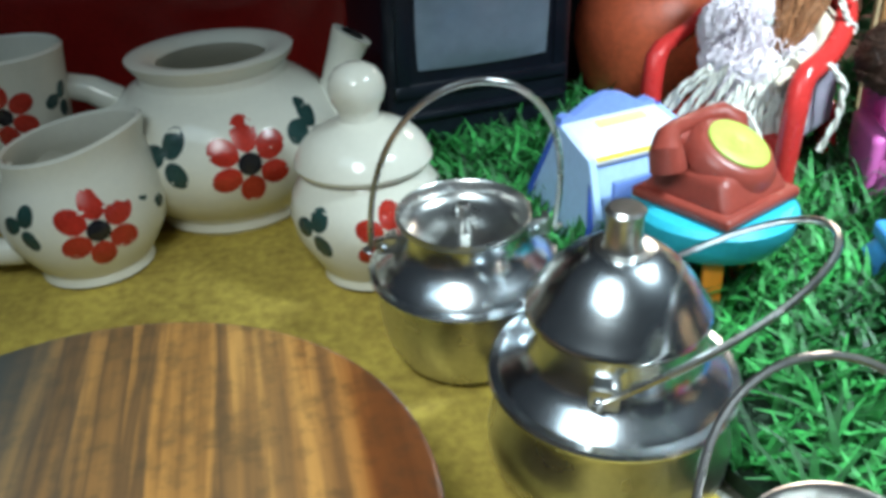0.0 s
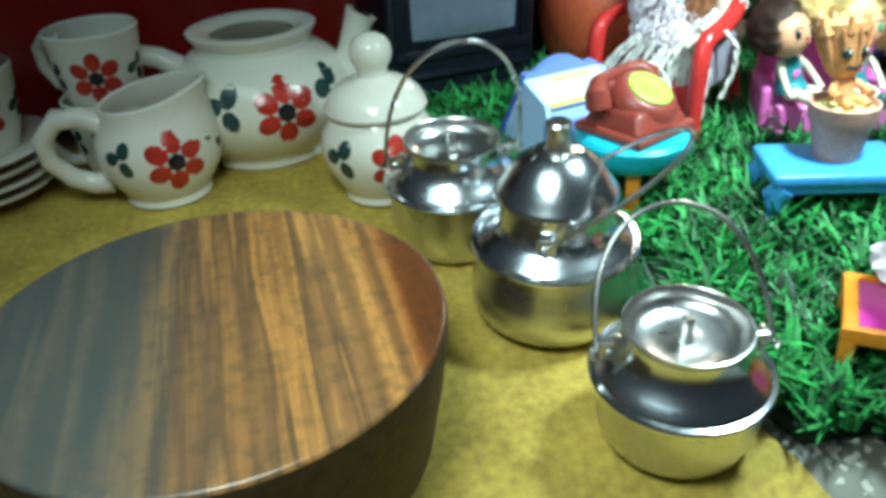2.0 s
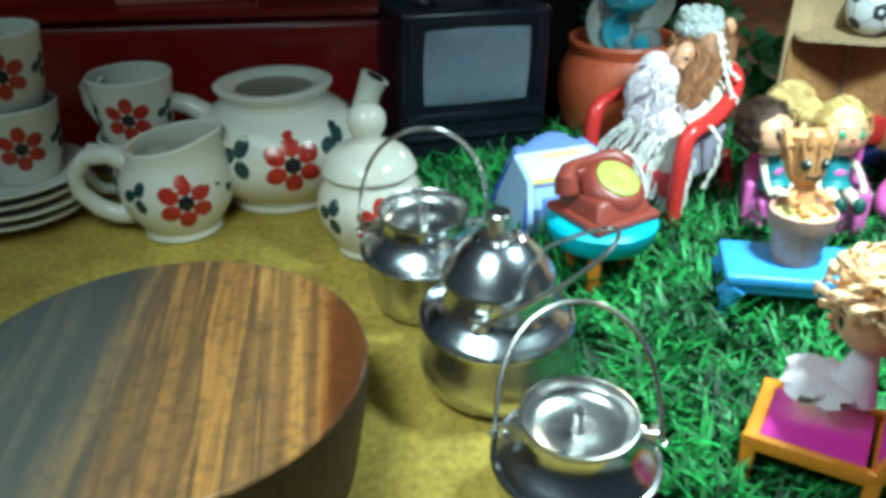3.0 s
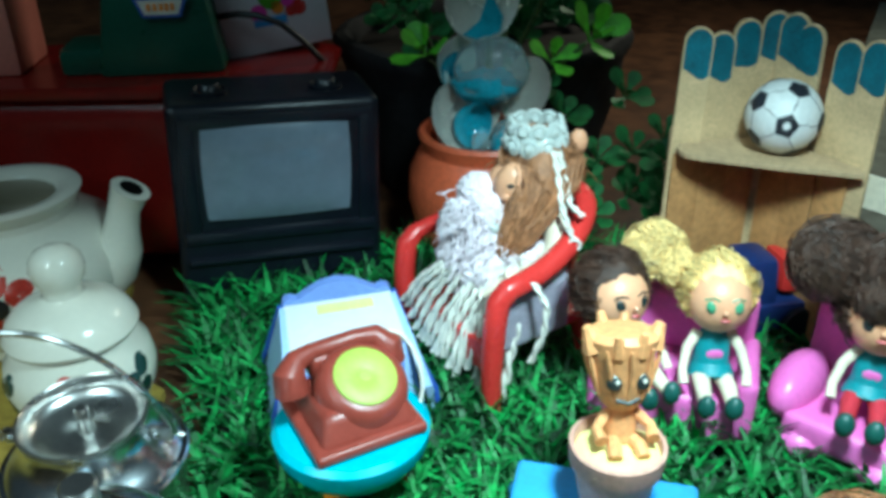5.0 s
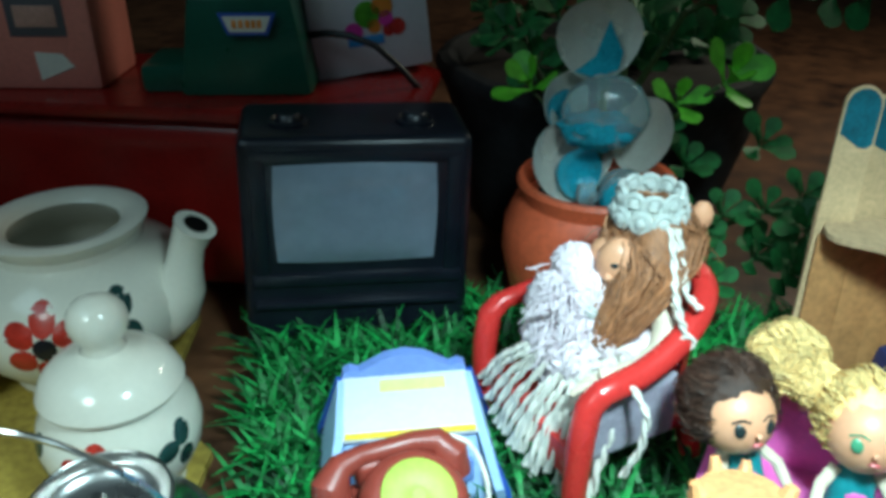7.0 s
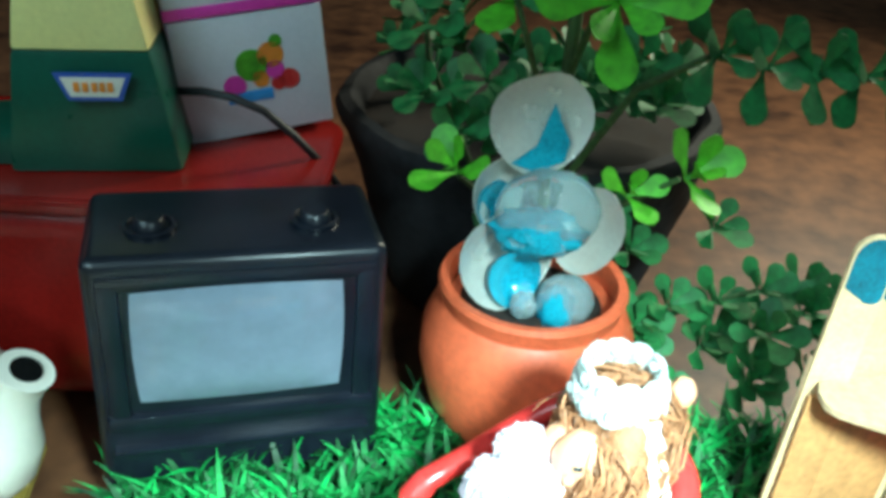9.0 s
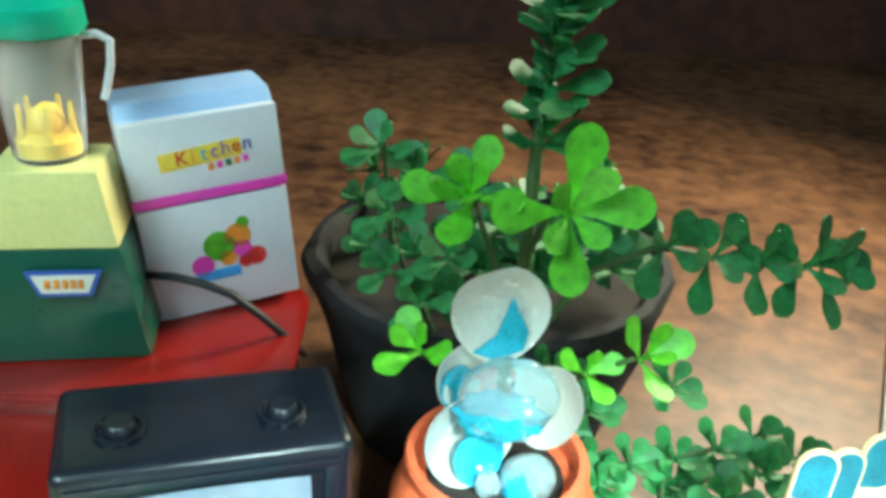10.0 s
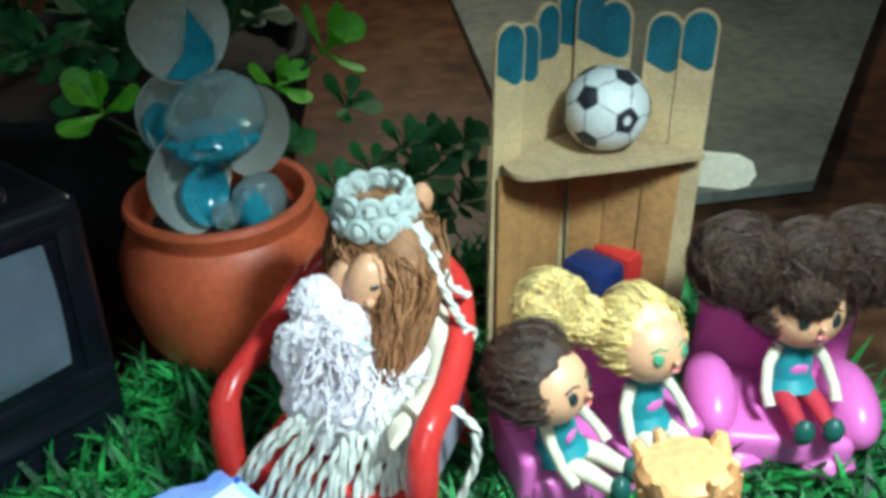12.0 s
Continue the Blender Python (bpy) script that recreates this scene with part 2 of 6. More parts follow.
def grain_material(name, stops, scale, stretch, rough):
    """Wood with long streaks along y; the weaker sheen on its left is painted in."""
    m = bpy.data.materials.new(name)
    m.use_nodes = True
    n, l = m.node_tree.nodes, m.node_tree.links
    b = n["Principled BSDF"]
    co, mp, t, f = n.new("ShaderNodeTexCoord"), n.new("ShaderNodeMapping"), n.new("ShaderNodeTexNoise"), n.new("ShaderNodeTexNoise")
    mp.inputs["Scale"].default_value = stretch
    l.new(co.outputs["Object"], mp.inputs["Vector"])
    for tex, s in ((t, scale), (f, scale * 6)):
        tex.inputs["Scale"].default_value, tex.inputs["Detail"].default_value = s, 5
        l.new(mp.outputs["Vector"], tex.inputs["Vector"])
    mx = n.new("ShaderNodeMix")
    mx.inputs["Factor"].default_value = 0.24
    l.new(t.outputs["Fac"], mx.inputs["A"])
    l.new(f.outputs["Fac"], mx.inputs["B"])
    r = n.new("ShaderNodeValToRGB")
    r.color_ramp.elements[0].position, r.color_ramp.elements[0].color = stops[0][0], (*stops[0][1], 1)
    r.color_ramp.elements[1].position, r.color_ramp.elements[1].color = stops[-1][0], (*stops[-1][1], 1)
    for p, c in stops[1:-1]:
        r.color_ramp.elements.new(p).color = (*c, 1)
    l.new(mx.outputs["Result"], r.inputs["Fac"])
    st, sr, sm = n.new("ShaderNodeTexNoise"), n.new("ShaderNodeMapRange"), n.new("ShaderNodeMix")
    st.inputs["Scale"].default_value, st.inputs["Detail"].default_value = scale * 9.0, 6
    l.new(co.outputs["Object"], st.inputs["Vector"])
    sr.inputs["From Min"].default_value, sr.inputs["From Max"].default_value, sr.inputs["To Max"].default_value = 0.46, 0.70, 0.5
    l.new(st.outputs["Fac"], sr.inputs["Value"])
    sm.data_type = "RGBA"
    sm.inputs["B"].default_value = (0.085, 0.072, 0.052, 1)
    l.new(sr.outputs["Result"], sm.inputs["Factor"])
    l.new(r.outputs["Color"], sm.inputs["A"])
    # Tint across x: left greyed for its weaker sheen, golden middle, brown right.
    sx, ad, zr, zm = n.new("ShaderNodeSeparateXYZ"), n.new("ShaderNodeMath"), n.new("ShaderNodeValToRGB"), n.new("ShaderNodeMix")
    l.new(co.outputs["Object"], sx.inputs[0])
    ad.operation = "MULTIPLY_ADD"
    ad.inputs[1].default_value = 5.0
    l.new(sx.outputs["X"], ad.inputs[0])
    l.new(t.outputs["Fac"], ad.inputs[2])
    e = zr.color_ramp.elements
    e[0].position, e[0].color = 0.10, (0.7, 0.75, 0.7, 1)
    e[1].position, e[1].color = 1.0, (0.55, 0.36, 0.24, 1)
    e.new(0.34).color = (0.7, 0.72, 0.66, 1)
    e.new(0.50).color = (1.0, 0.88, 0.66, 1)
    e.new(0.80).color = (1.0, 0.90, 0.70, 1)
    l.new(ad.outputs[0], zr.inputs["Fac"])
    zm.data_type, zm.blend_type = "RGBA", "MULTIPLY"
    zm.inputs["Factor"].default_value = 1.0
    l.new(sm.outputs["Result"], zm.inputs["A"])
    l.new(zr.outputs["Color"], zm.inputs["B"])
    # Slate mixed over the left third, darkening it as if less light glanced off.
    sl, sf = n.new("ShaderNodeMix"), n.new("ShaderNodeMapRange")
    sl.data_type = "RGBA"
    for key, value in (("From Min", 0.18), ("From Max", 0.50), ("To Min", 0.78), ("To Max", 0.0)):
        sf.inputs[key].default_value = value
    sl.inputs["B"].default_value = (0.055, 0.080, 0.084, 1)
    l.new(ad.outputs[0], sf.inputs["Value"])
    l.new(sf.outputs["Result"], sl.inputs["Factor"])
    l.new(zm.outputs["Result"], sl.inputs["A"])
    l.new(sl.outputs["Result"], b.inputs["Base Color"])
    b.inputs["Coat Weight"].default_value, b.inputs["Coat Roughness"].default_value = 0.12, 0.2
    b.inputs["Roughness"].default_value = rough
    bn = n.new("ShaderNodeBump")
    bn.inputs["Strength"].default_value, bn.inputs["Distance"].default_value = 0.15, 0.0005
    l.new(mx.outputs["Result"], bn.inputs["Height"])
    l.new(bn.outputs["Normal"], b.inputs["Normal"])
    return m


TERRAZZO = ground_material()
GROUND = mat("brown_floor", (0.16, 0.068, 0.03), 0.46, vary=0.5, scale=14, bump=0.25, dirt=(0.035, 0.014, 0.008))
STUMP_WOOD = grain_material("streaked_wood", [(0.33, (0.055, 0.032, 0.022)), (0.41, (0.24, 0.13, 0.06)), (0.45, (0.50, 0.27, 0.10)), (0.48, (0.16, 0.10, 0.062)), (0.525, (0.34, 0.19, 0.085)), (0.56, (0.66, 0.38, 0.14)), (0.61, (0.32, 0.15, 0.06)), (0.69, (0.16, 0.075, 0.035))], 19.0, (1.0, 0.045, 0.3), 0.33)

# ---- mesh tools: all lengths below are in centimetres ----


class Geo:
    """Vertices and faces in centimetres, with a material number for each face."""

    def __init__(self):
        self.v, self.f, self.m = [], [], []

    def add(self, verts, faces, mi=0, at=None):
        k = len(self.v)
        self.v += [tuple(at @ Vector(p)) for p in verts] if at is not None else [tuple(p) for p in verts]
        self.f += [[i + k for i in q] for q in faces]
        self.m += [mi] * len(faces)
        return self

    def lathe(self, profile, seg=32, mi=0, at=None, squash=1.0):
        """Turns (radius, height) pairs about z; an end with radius 0 closes."""
        vs, fs = [], []
        for r, z in profile:
            for k in range(seg):
                a = 2 * math.pi * k / seg
                vs.append((max(r, 1e-4) * math.cos(a), max(r, 1e-4) * math.sin(a) * squash, z))
        for j in range(len(profile) - 1):
            for k in range(seg):
                k2 = (k + 1) % seg
                fs.append((j * seg + k, j * seg + k2, (j + 1) * seg + k2, (j + 1) * seg + k))
        return self.add(vs, fs, mi, at)

    def ball(self, c, r, mi=0, seg=16, rough=0.0, at=None, freq=1.0):
        """An ellipsoid, lumpy by rough."""
        r = (r, r, r) if not hasattr(r, "__len__") else r
        rings, vs, fs = seg // 2, [], []
        for j in range(rings + 1):
            p = math.pi * j / rings
            for k in range(seg):
                a = 2 * math.pi * k / seg
                d = Vector((math.sin(p) * math.cos(a), math.sin(p) * math.sin(a), math.cos(p)))
                s = 1 + (rough * noise.noise(d * 2.2 * freq + Vector(c)) if rough else 0)
                vs.append((c[0] + d.x * r[0] * s, c[1] + d.y * r[1] * s, c[2] + d.z * r[2] * s))
        for j in range(rings):
            for k in range(seg):
                k2 = (k + 1) % seg
                fs.append((j * seg + k, (j + 1) * seg + k, (j + 1) * seg + k2, j * seg + k2))
        return self.add(vs, fs, mi, at)

    def tube(self, pts, r, mi=0, seg=8, at=None, flat=1.0):
        """A round bar through pts; r is one radius or one for each point."""
        pts = [Vector(p) for p in pts]
        rs = r if hasattr(r, "__len__") else [r] * len(pts)
        vs, fs, up = [], [], None
        for i, p in enumerate(pts):
            d = (pts[min(i + 1, len(pts) - 1)] - pts[max(i - 1, 0)]).normalized()
            if up is None:
                up = d.orthogonal().normalized()
            up = (up - d * up.dot(d)).normalized()
            side = d.cross(up)
            for k in range(seg):
                a = 2 * math.pi * k / seg
                vs.append(p + (up * math.cos(a) + side * math.sin(a) * flat) * rs[i])
        for i in range(len(pts) - 1):
            for k in range(seg):
                k2 = (k + 1) % seg
                fs.append((i * seg + k, i * seg + k2, (i + 1) * seg + k2, (i + 1) * seg + k))
        fs += [tuple(reversed(range(seg))), tuple(range((len(pts) - 1) * seg, len(pts) * seg))]
        return self.add(vs, fs, mi, at)

    def box(self, c, size, bevel=0.15, mi=0, at=None, taper=(1, 1), seg=2):
        """A box with rounded edges, its top scaled by taper."""
        bm = bmesh.new()
        bmesh.ops.create_cube(bm, size=1)
        for q in bm.verts:
            t = (q.co.z > 0)
            q.co = Vector((q.co.x * size[0] * (taper[0] if t else 1), q.co.y * size[1] * (taper[1] if t else 1), q.co.z * size[2]))
        if bevel:
            bmesh.ops.bevel(bm, geom=bm.edges[:], offset=bevel, segments=seg, profile=0.6, affect="EDGES")
        bm.verts.index_update()
        vs, fs = [q.co + Vector(c) for q in bm.verts], [[q.index for q in f.verts] for f in bm.faces]
        bm.free()
        return self.add(vs, fs, mi, at)

    def slab(self, outline, z0, z1, mi=0, at=None):
        """An outline in x and y, thick from z0 to z1."""
        n = len(outline)
        vs = [(x, y, z0) for x, y in outline] + [(x, y, z1) for x, y in outline]
        fs = [tuple(reversed(range(n))), tuple(range(n, 2 * n))] + [(k, (k + 1) % n, n + (k + 1) % n, n + k) for k in range(n)]
        return self.add(vs, fs, mi, at)


def mesh(name, g, materials, angle=38):
    me = bpy.data.meshes.new(name)
    me.from_pydata([(x * 0.01, y * 0.01, z * 0.01) for x, y, z in g.v], [], g.f)
    for m in materials if isinstance(materials, (list, tuple)) else [materials]:
        me.materials.append(m)
    me.polygons.foreach_set("material_index", g.m)
    me.polygons.foreach_set("use_smooth", [True] * len(g.f))
    me.set_sharp_from_angle(angle=radians(angle))
    me.update()
    return me


def thing(name, x, y, z=0.0, turn=0.0, label="", category="", group="", kind="", lean=(0, 0)):
    """An Empty at the base of a thing, in centimetres and degrees."""
    ob = new(name)
    ob.empty_display_size = 0.02
    ob.matrix_world = pose(x * 0.01, y * 0.01, z * 0.01, lean[0], lean[1], turn)
    return tagged(ob, label, category, group, kind)


def part(name, g, material, parent, label="", at=None):
    """One mesh under a thing or a part; at is in metres."""
    ob = new(name, mesh(name, g, material) if isinstance(g, Geo) else g)
    ob.parent = parent
    if at is not None:
        ob.matrix_basis = at
    return tagged(ob, label)


def solid(name, g, material, x=0, y=0, z=0, turn=0, label="", category="", group="", kind="", lean=(0, 0)):
    """A thing of one mesh."""
    ob = new(name, mesh(name, g, material))
    ob.matrix_world = pose(x * 0.01, y * 0.01, z * 0.01, lean[0], lean[1], turn)
    return tagged(ob, label, category, group, kind)


def arc(c, r, a0, a1, n=14, axis="xz", ry=None):
    """Points of an arc in a plane; degrees."""
    out = []
    for k in range(n):
        a = radians(a0 + (a1 - a0) * k / (n - 1))
        u, w = r * math.cos(a), (ry or r) * math.sin(a)
        out.append((c[0] + u, c[1], c[2] + w) if axis == "xz" else ((c[0] + u, c[1] + w, c[2]) if axis == "xy" else (c[0], c[1] + u, c[2] + w)))
    return out


def mm(x, y, z, rx=0, ry=0, rz=0):
    """A pose in centimetres for points in centimetres."""
    return pose(x, y, z, rx, ry, rz)

# ---- the setting ----
solid("backdrop", Geo().box((30, 208, 60), (700, 6, 200), 0, 0), WALL, label="dark brown wall behind the display", category="wall", kind="structure")
solid("pavement", Geo().slab([(33, 68), (52, 60), (104, 86), (150, 140), (78, 150)], -0.5, 0.35), CONCRETE, label="grey concrete slab with a worn surface", category="slab", kind="structure")



def floor_drop(y):
    """The floor falls gently towards the viewer."""
    return -0.065 * max(0.0, 50.0 - y)


def sloped(g):
    """Lays a flat mesh on the falling floor."""
    g.v = [(x, y, z + floor_drop(y)) for x, y, z in g.v]
    return g


def strip_slab(left, right, ys, z0, z1):
    """A slab between two edges given as functions of y, cut into strips along y."""
    n, vs, fs = len(ys), [], []
    for y in ys:
        vs += [(left(y), y, z0), (right(y), y, z0), (right(y), y, z1), (left(y), y, z1)]
    for k in range(n - 1):
        a, b = 4 * k, 4 * k + 4
        fs += [(a, b, b + 1, a + 1), (a + 1, b + 1, b + 2, a + 2), (a + 2, b + 2, b + 3, a + 3), (a + 3, b + 3, b, a)]
    fs += [(0, 1, 2, 3), (4 * n - 1, 4 * n - 2, 4 * n - 3, 4 * n - 4)]
    return sloped(Geo().add(vs, fs))


def mat_edge(y):
    """The right edge of the mat at a given y."""
    right = [(-4, 3.6), (14, 3.2), (18, 2.6), (22, 2.2), (28, 0.5), (34, -2.2), (40, -5.2), (46, -8.0), (51, -8.4), (54, -12.5), (63, -14)]
    return float(np.interp(y, [p[0] for p in right], [p[1] for p in right]))


yellow = solid("mat", strip_slab(lambda y: -70.0, mat_edge, (-4, 4, 14, 18, 22, 28, 34, 40, 46, 50, 51, 54, 63), -0.5, 0.0), MAT_YELLOW, label="mustard yellow felt mat with worn specks", category="mat")


solid("ground", strip_slab(lambda y: -320.0, lambda y: 380.0, (-120, 50, 460), -4.5, -0.95), GROUND, label="dark brown floor with worn stains", category="floor", kind="structure")
solid("terrazzo", strip_slab(lambda y: -72.0, lambda y: 60.0, (-8, 10, 24, 34), -0.9, -0.54), TERRAZZO, label="grey terrazzo floor with pale chips", category="floor", kind="structure")


def turf_edge(y):
    """The left edge of the turf at a given y."""
    pts = [(20, 3.4), (22, 2.6), (28, 0.6), (34, -1.8), (42, -4.2), (50, -6.8), (58, -8.6), (70, -9.0)]
    return float(np.interp(y, [p[0] for p in pts], [p[1] for p in pts]))


TURF_Z = 0.3
turf = thing("turf", 0, 0, 0, label="green artificial grass mat with long soft blades", category="artificial grass", kind="stuff")
part("backing", strip_slab(lambda y: turf_edge(y) + 0.8, lambda y: 34.0, (23, 28, 34, 42, 50, 58, 66), -0.4, TURF_Z), TURF, turf)


def grass_blades():
    rng = np.random.default_rng(4)
    g = Geo()
    tufts = []
    while len(tufts) < 1750:
        y, x = rng.uniform(22, 66), rng.uniform(-10, 46)
        if x < turf_edge(y) + 0.2 or (x > 33):
            continue
        tufts.append((x, y))
    for x, y in tufts:
        for _ in range(7):
            a, length, lean = rng.uniform(0, 6.283), rng.uniform(1.6, 4.0), rng.uniform(0.35, 1.35)
            w, px, py = rng.uniform(0.13, 0.27), x + rng.normal(0, 0.1), y + rng.normal(0, 0.1)
            dx, dy = math.cos(a), math.sin(a)
            base = TURF_Z + floor_drop(py)
            vs = []
            for s in (0.0, 0.4, 0.75, 1.0):
                out, up = length * math.sin(lean) * s ** 1.5, length * math.cos(lean * 0.8) * s * (1 - 0.25 * s)
                ww = w * (1 - s ** 2.2)
                vs += [(px + dx * out - dy * ww, py + dy * out + dx * ww, base + up), (px + dx * out + dy * ww, py + dy * out - dx * ww, base + up + 0.03)]
            g.add(vs, [(0, 1, 3, 2), (2, 3, 5, 4), (4, 5, 7, 6)])
    return g


def island_variation(m, low, high):
    """Each loose piece takes its own tone."""
    n, l = m.node_tree.nodes, m.node_tree.links
    b = n["Principled BSDF"]
    src = b.inputs["Base Color"].links[0].from_socket
    ge, mr, mx = n.new("ShaderNodeNewGeometry"), n.new("ShaderNodeMapRange"), n.new("ShaderNodeMix")
    mx.data_type, mx.blend_type = "RGBA", "MULTIPLY"
    mx.inputs["Factor"].default_value = 1
    mr.inputs["To Min"].default_value, mr.inputs["To Max"].default_value = low, high
    l.new(ge.outputs["Random Per Island"], mr.inputs["Value"])
    l.new(src, mx.inputs["A"])
    l.new(mr.outputs["Result"], mx.inputs["B"])
    l.new(mx.outputs["Result"], b.inputs["Base Color"])


island_variation(GRASS, 0.28, 2.1)
for hair in (HAIR_AUBURN, HAIR_BLOND, HAIR_BROWN, HAIR_CREAM):
    island_variation(hair, 0.6, 1.45)
part("blades", grass_blades(), GRASS, turf)["kind"] = "stuff"

# ---- wooden block ----
stump = thing("wooden_block", -20.5, 28.2, floor_drop(28), 4, label="round block of streaked brown wood, polished top", category="wooden block")
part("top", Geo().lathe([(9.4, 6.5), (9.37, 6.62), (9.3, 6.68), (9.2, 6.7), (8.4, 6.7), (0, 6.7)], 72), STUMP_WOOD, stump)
# The wooden side, coloured dark for the shade below the top edge.
part("shaded_side", Geo().lathe([(0, 0.02), (8.2, 0.02), (8.5, 0.4), (9.1, 3.6), (9.38, 5.6), (9.4, 6.5)], 72), SHADED_WOOD, stump)

# ---- ceramic tea set ----


def radius_at(profile, z):
    zs = [p[1] for p in profile]
    k = max(range(len(profile)), key=lambda i: profile[i][0])
    return float(np.interp(z, zs, [p[0] for p in profile])) if zs == sorted(zs) else profile[k][0]


def patch(g, profile, phi, z, a, b, rot, mi=0, off=0.03):
    """A painted oval on a turned surface; phi and rot in degrees."""
    vs, fs, n = [], [], 14
    for ring in (0.0, 0.55, 1.0):
        for k in range(n if ring else 1):
            q = 2 * math.pi * k / n
            u, w = a * ring * math.cos(q), b * ring * math.sin(q)
            c, s = math.cos(radians(rot)), math.sin(radians(rot))
            du, dz = u * c - w * s, u * s + w * c
            r = radius_at(profile, z + dz) + off * (1.0 if ring < 0.9 else 0.3)
            t = radians(phi) + du / max(r, 0.5)
            vs.append((r * math.cos(t), r * math.sin(t), z + dz))
    for k in range(n):
        k2 = (k + 1) % n
        fs += [(0, 1 + k, 1 + k2), (1 + k, 1 + n + k, 1 + n + k2, 1 + k2)]
    g.add(vs, fs, mi)


def flower(parent, profile, phi, z, size=1.0, petals=6):
    g = Geo()
    for k in range(petals):
        a = 90 + 360 * k / petals
        d = 1.15 * size
        r = radius_at(profile, z)
        patch(g, profile, phi + math.degrees(d * math.cos(radians(a)) / r), z + d * math.sin(radians(a)), 0.66 * size, 0.54 * size, a)
    part("red_petals", g, PAINT_RED, parent)
    g = Geo()
    patch(g, profile, phi, z, 0.5 * size, 0.5 * size, 0, off=0.045)
    part("flower_centre", g, PAINT_BLACK, parent)


def leaves(parent, profile, phi, z, size=1.0):
    g = Geo()
    r = radius_at(profile, z)
    for dx, dz, rot in ((-0.55, 0.1, 20), (0.35, 0.62, 70), (0.4, -0.6, 110)):
        patch(g, profile, phi + math.degrees(dx * size / r), z + dz * size, 0.58 * size, 0.46 * size, rot)
    part("green_leaves", g, PAINT_GREEN, parent)


def hollow(outer, wall=0.35, floor=0.6):
    """Closes an outer profile with an inner wall and floor."""
    top_r, top_z = outer[-1]
    inner = [(r - wall, z) for r, z in reversed(outer) if z > floor and r > wall]
    return [(0, outer[0][1])] + outer + [(top_r - wall * 0.5, top_z + 0.12)] + [(inner[0][0], top_z)] + inner[1:] + [(max(inner[-1][0] - 0.5, 0.5), floor), (0, floor)]


# teapot without its lid
TEA = [(4.1, 0.0), (4.3, 0.25), (4.2, 0.7), (5.0, 1.5), (6.0, 2.7), (6.5, 4.2), (6.4, 5.4), (5.7, 6.6), (4.6, 7.4), (4.0, 7.8), (3.9, 8.2), (4.3, 8.7), (4.5, 9.0)]
teapot = thing("teapot", -18.4, 58.0, 0, label="cream glazed teapot without lid, painted red flowers", category="teapot", group="ceramic tea set")
g = Geo().lathe([(0, 0.0)] + TEA[:-1] + [(4.4, 9.0), (4.0, 9.12), (3.2, 8.95), (2.9, 8.6), (3.4, 7.6), (5.0, 6.6), (5.9, 5.0), (5.6, 3.0), (4.0, 1.0), (0, 0.7)], 56)
part("body", g, CERAMIC, teapot)
g = Geo().tube([(4.6, -0.2, 3.6), (5.7, -0.3, 4.5), (6.4, -0.3, 5.6), (6.7, -0.3, 6.8), (7.0, -0.2, 7.9), (7.4, -0.1, 8.8), (7.6, -0.1, 9.15)], [1.9, 1.7, 1.3, 1.0, 0.92, 1.05, 1.15], 0, 18)
part("spout", g, CERAMIC, teapot)
# The spout is closed; a dark disc paints the shade of its hollow.
g = Geo().lathe([(0, 0.0), (0.66, 0.0), (0.66, 0.06)], 16, 0, mm(7.62, -0.1, 9.18, 0, 30, 0))
part("spout_shade", g, SPOUT_DARK, teapot)
g = Geo().tube([(-5.2, 0, 6.7), (-6.4, 0, 7.5), (-7.8, 0, 7.9), (-8.9, 0, 7.2), (-9.1, 0, 5.9), (-8.4, 0, 4.5), (-7.2, 0, 3.5), (-5.8, 0, 3.0)], [0.85, 0.75, 0.7, 0.7, 0.7, 0.7, 0.75, 0.85], 0, 14)
part("handle", g, CERAMIC, teapot)
flower(teapot, TEA, -75, 4.8, 1.22)
leaves(teapot, TEA, -112, 5.3, 1.25)
leaves(teapot, TEA, -42, 5.5, 1.25)


def jug_mesh(profile, lip, seg=48):
    """A turned cup whose rim rises towards +x, with an inner wall."""
    g = Geo()
    g.lathe(hollow(profile, 0.3, 0.6), seg)
    top = profile[-1][1]
    out = []
    for x, y, z in g.v:
        s = max(0.0, (z - top * 0.62) / (top * 0.38))
        k = max(0.0, x / profile[-1][0])
        out.append((x * (1 + 0.16 * s * k * k), y * (1 - 0.10 * s * k * k), z + lip * s * (x / profile[-1][0]) * (0.6 + 0.4 * k)))
    g.v = out
    return g


CREAM = [(2.5, 0.0), (2.75, 0.2), (2.65, 0.6), (3.2, 1.4), (3.8, 2.5), (4.0, 3.6), (3.85, 4.6), (3.45, 5.4), (3.15, 6.1), (3.2, 6.9)]
creamer = thing("milk_jug", -25.1, 52.4, 0, 4, label="small cream glazed milk jug with painted red flowers", category="jug", group="ceramic tea set")
part("body", jug_mesh(CREAM, 0.75), CERAMIC, creamer)
g = Geo().tube([(-3.0, 0, 5.3), (-4.3, 0, 6.0), (-5.8, 0, 5.9), (-6.8, 0, 4.8), (-6.7, 0, 3.4), (-5.6, 0, 2.1), (-4.4, 0, 1.5), (-3.3, 0, 1.5)], [0.8, 0.65, 0.6, 0.6, 0.6, 0.65, 0.7, 0.8], 0, 14)
part("handle", g, CERAMIC, creamer)
flower(creamer, CREAM, -73, 3.6, 1.12)
leaves(creamer, CREAM, -124, 4.0, 0.95)
leaves(creamer, CREAM, -26, 4.4, 0.95)

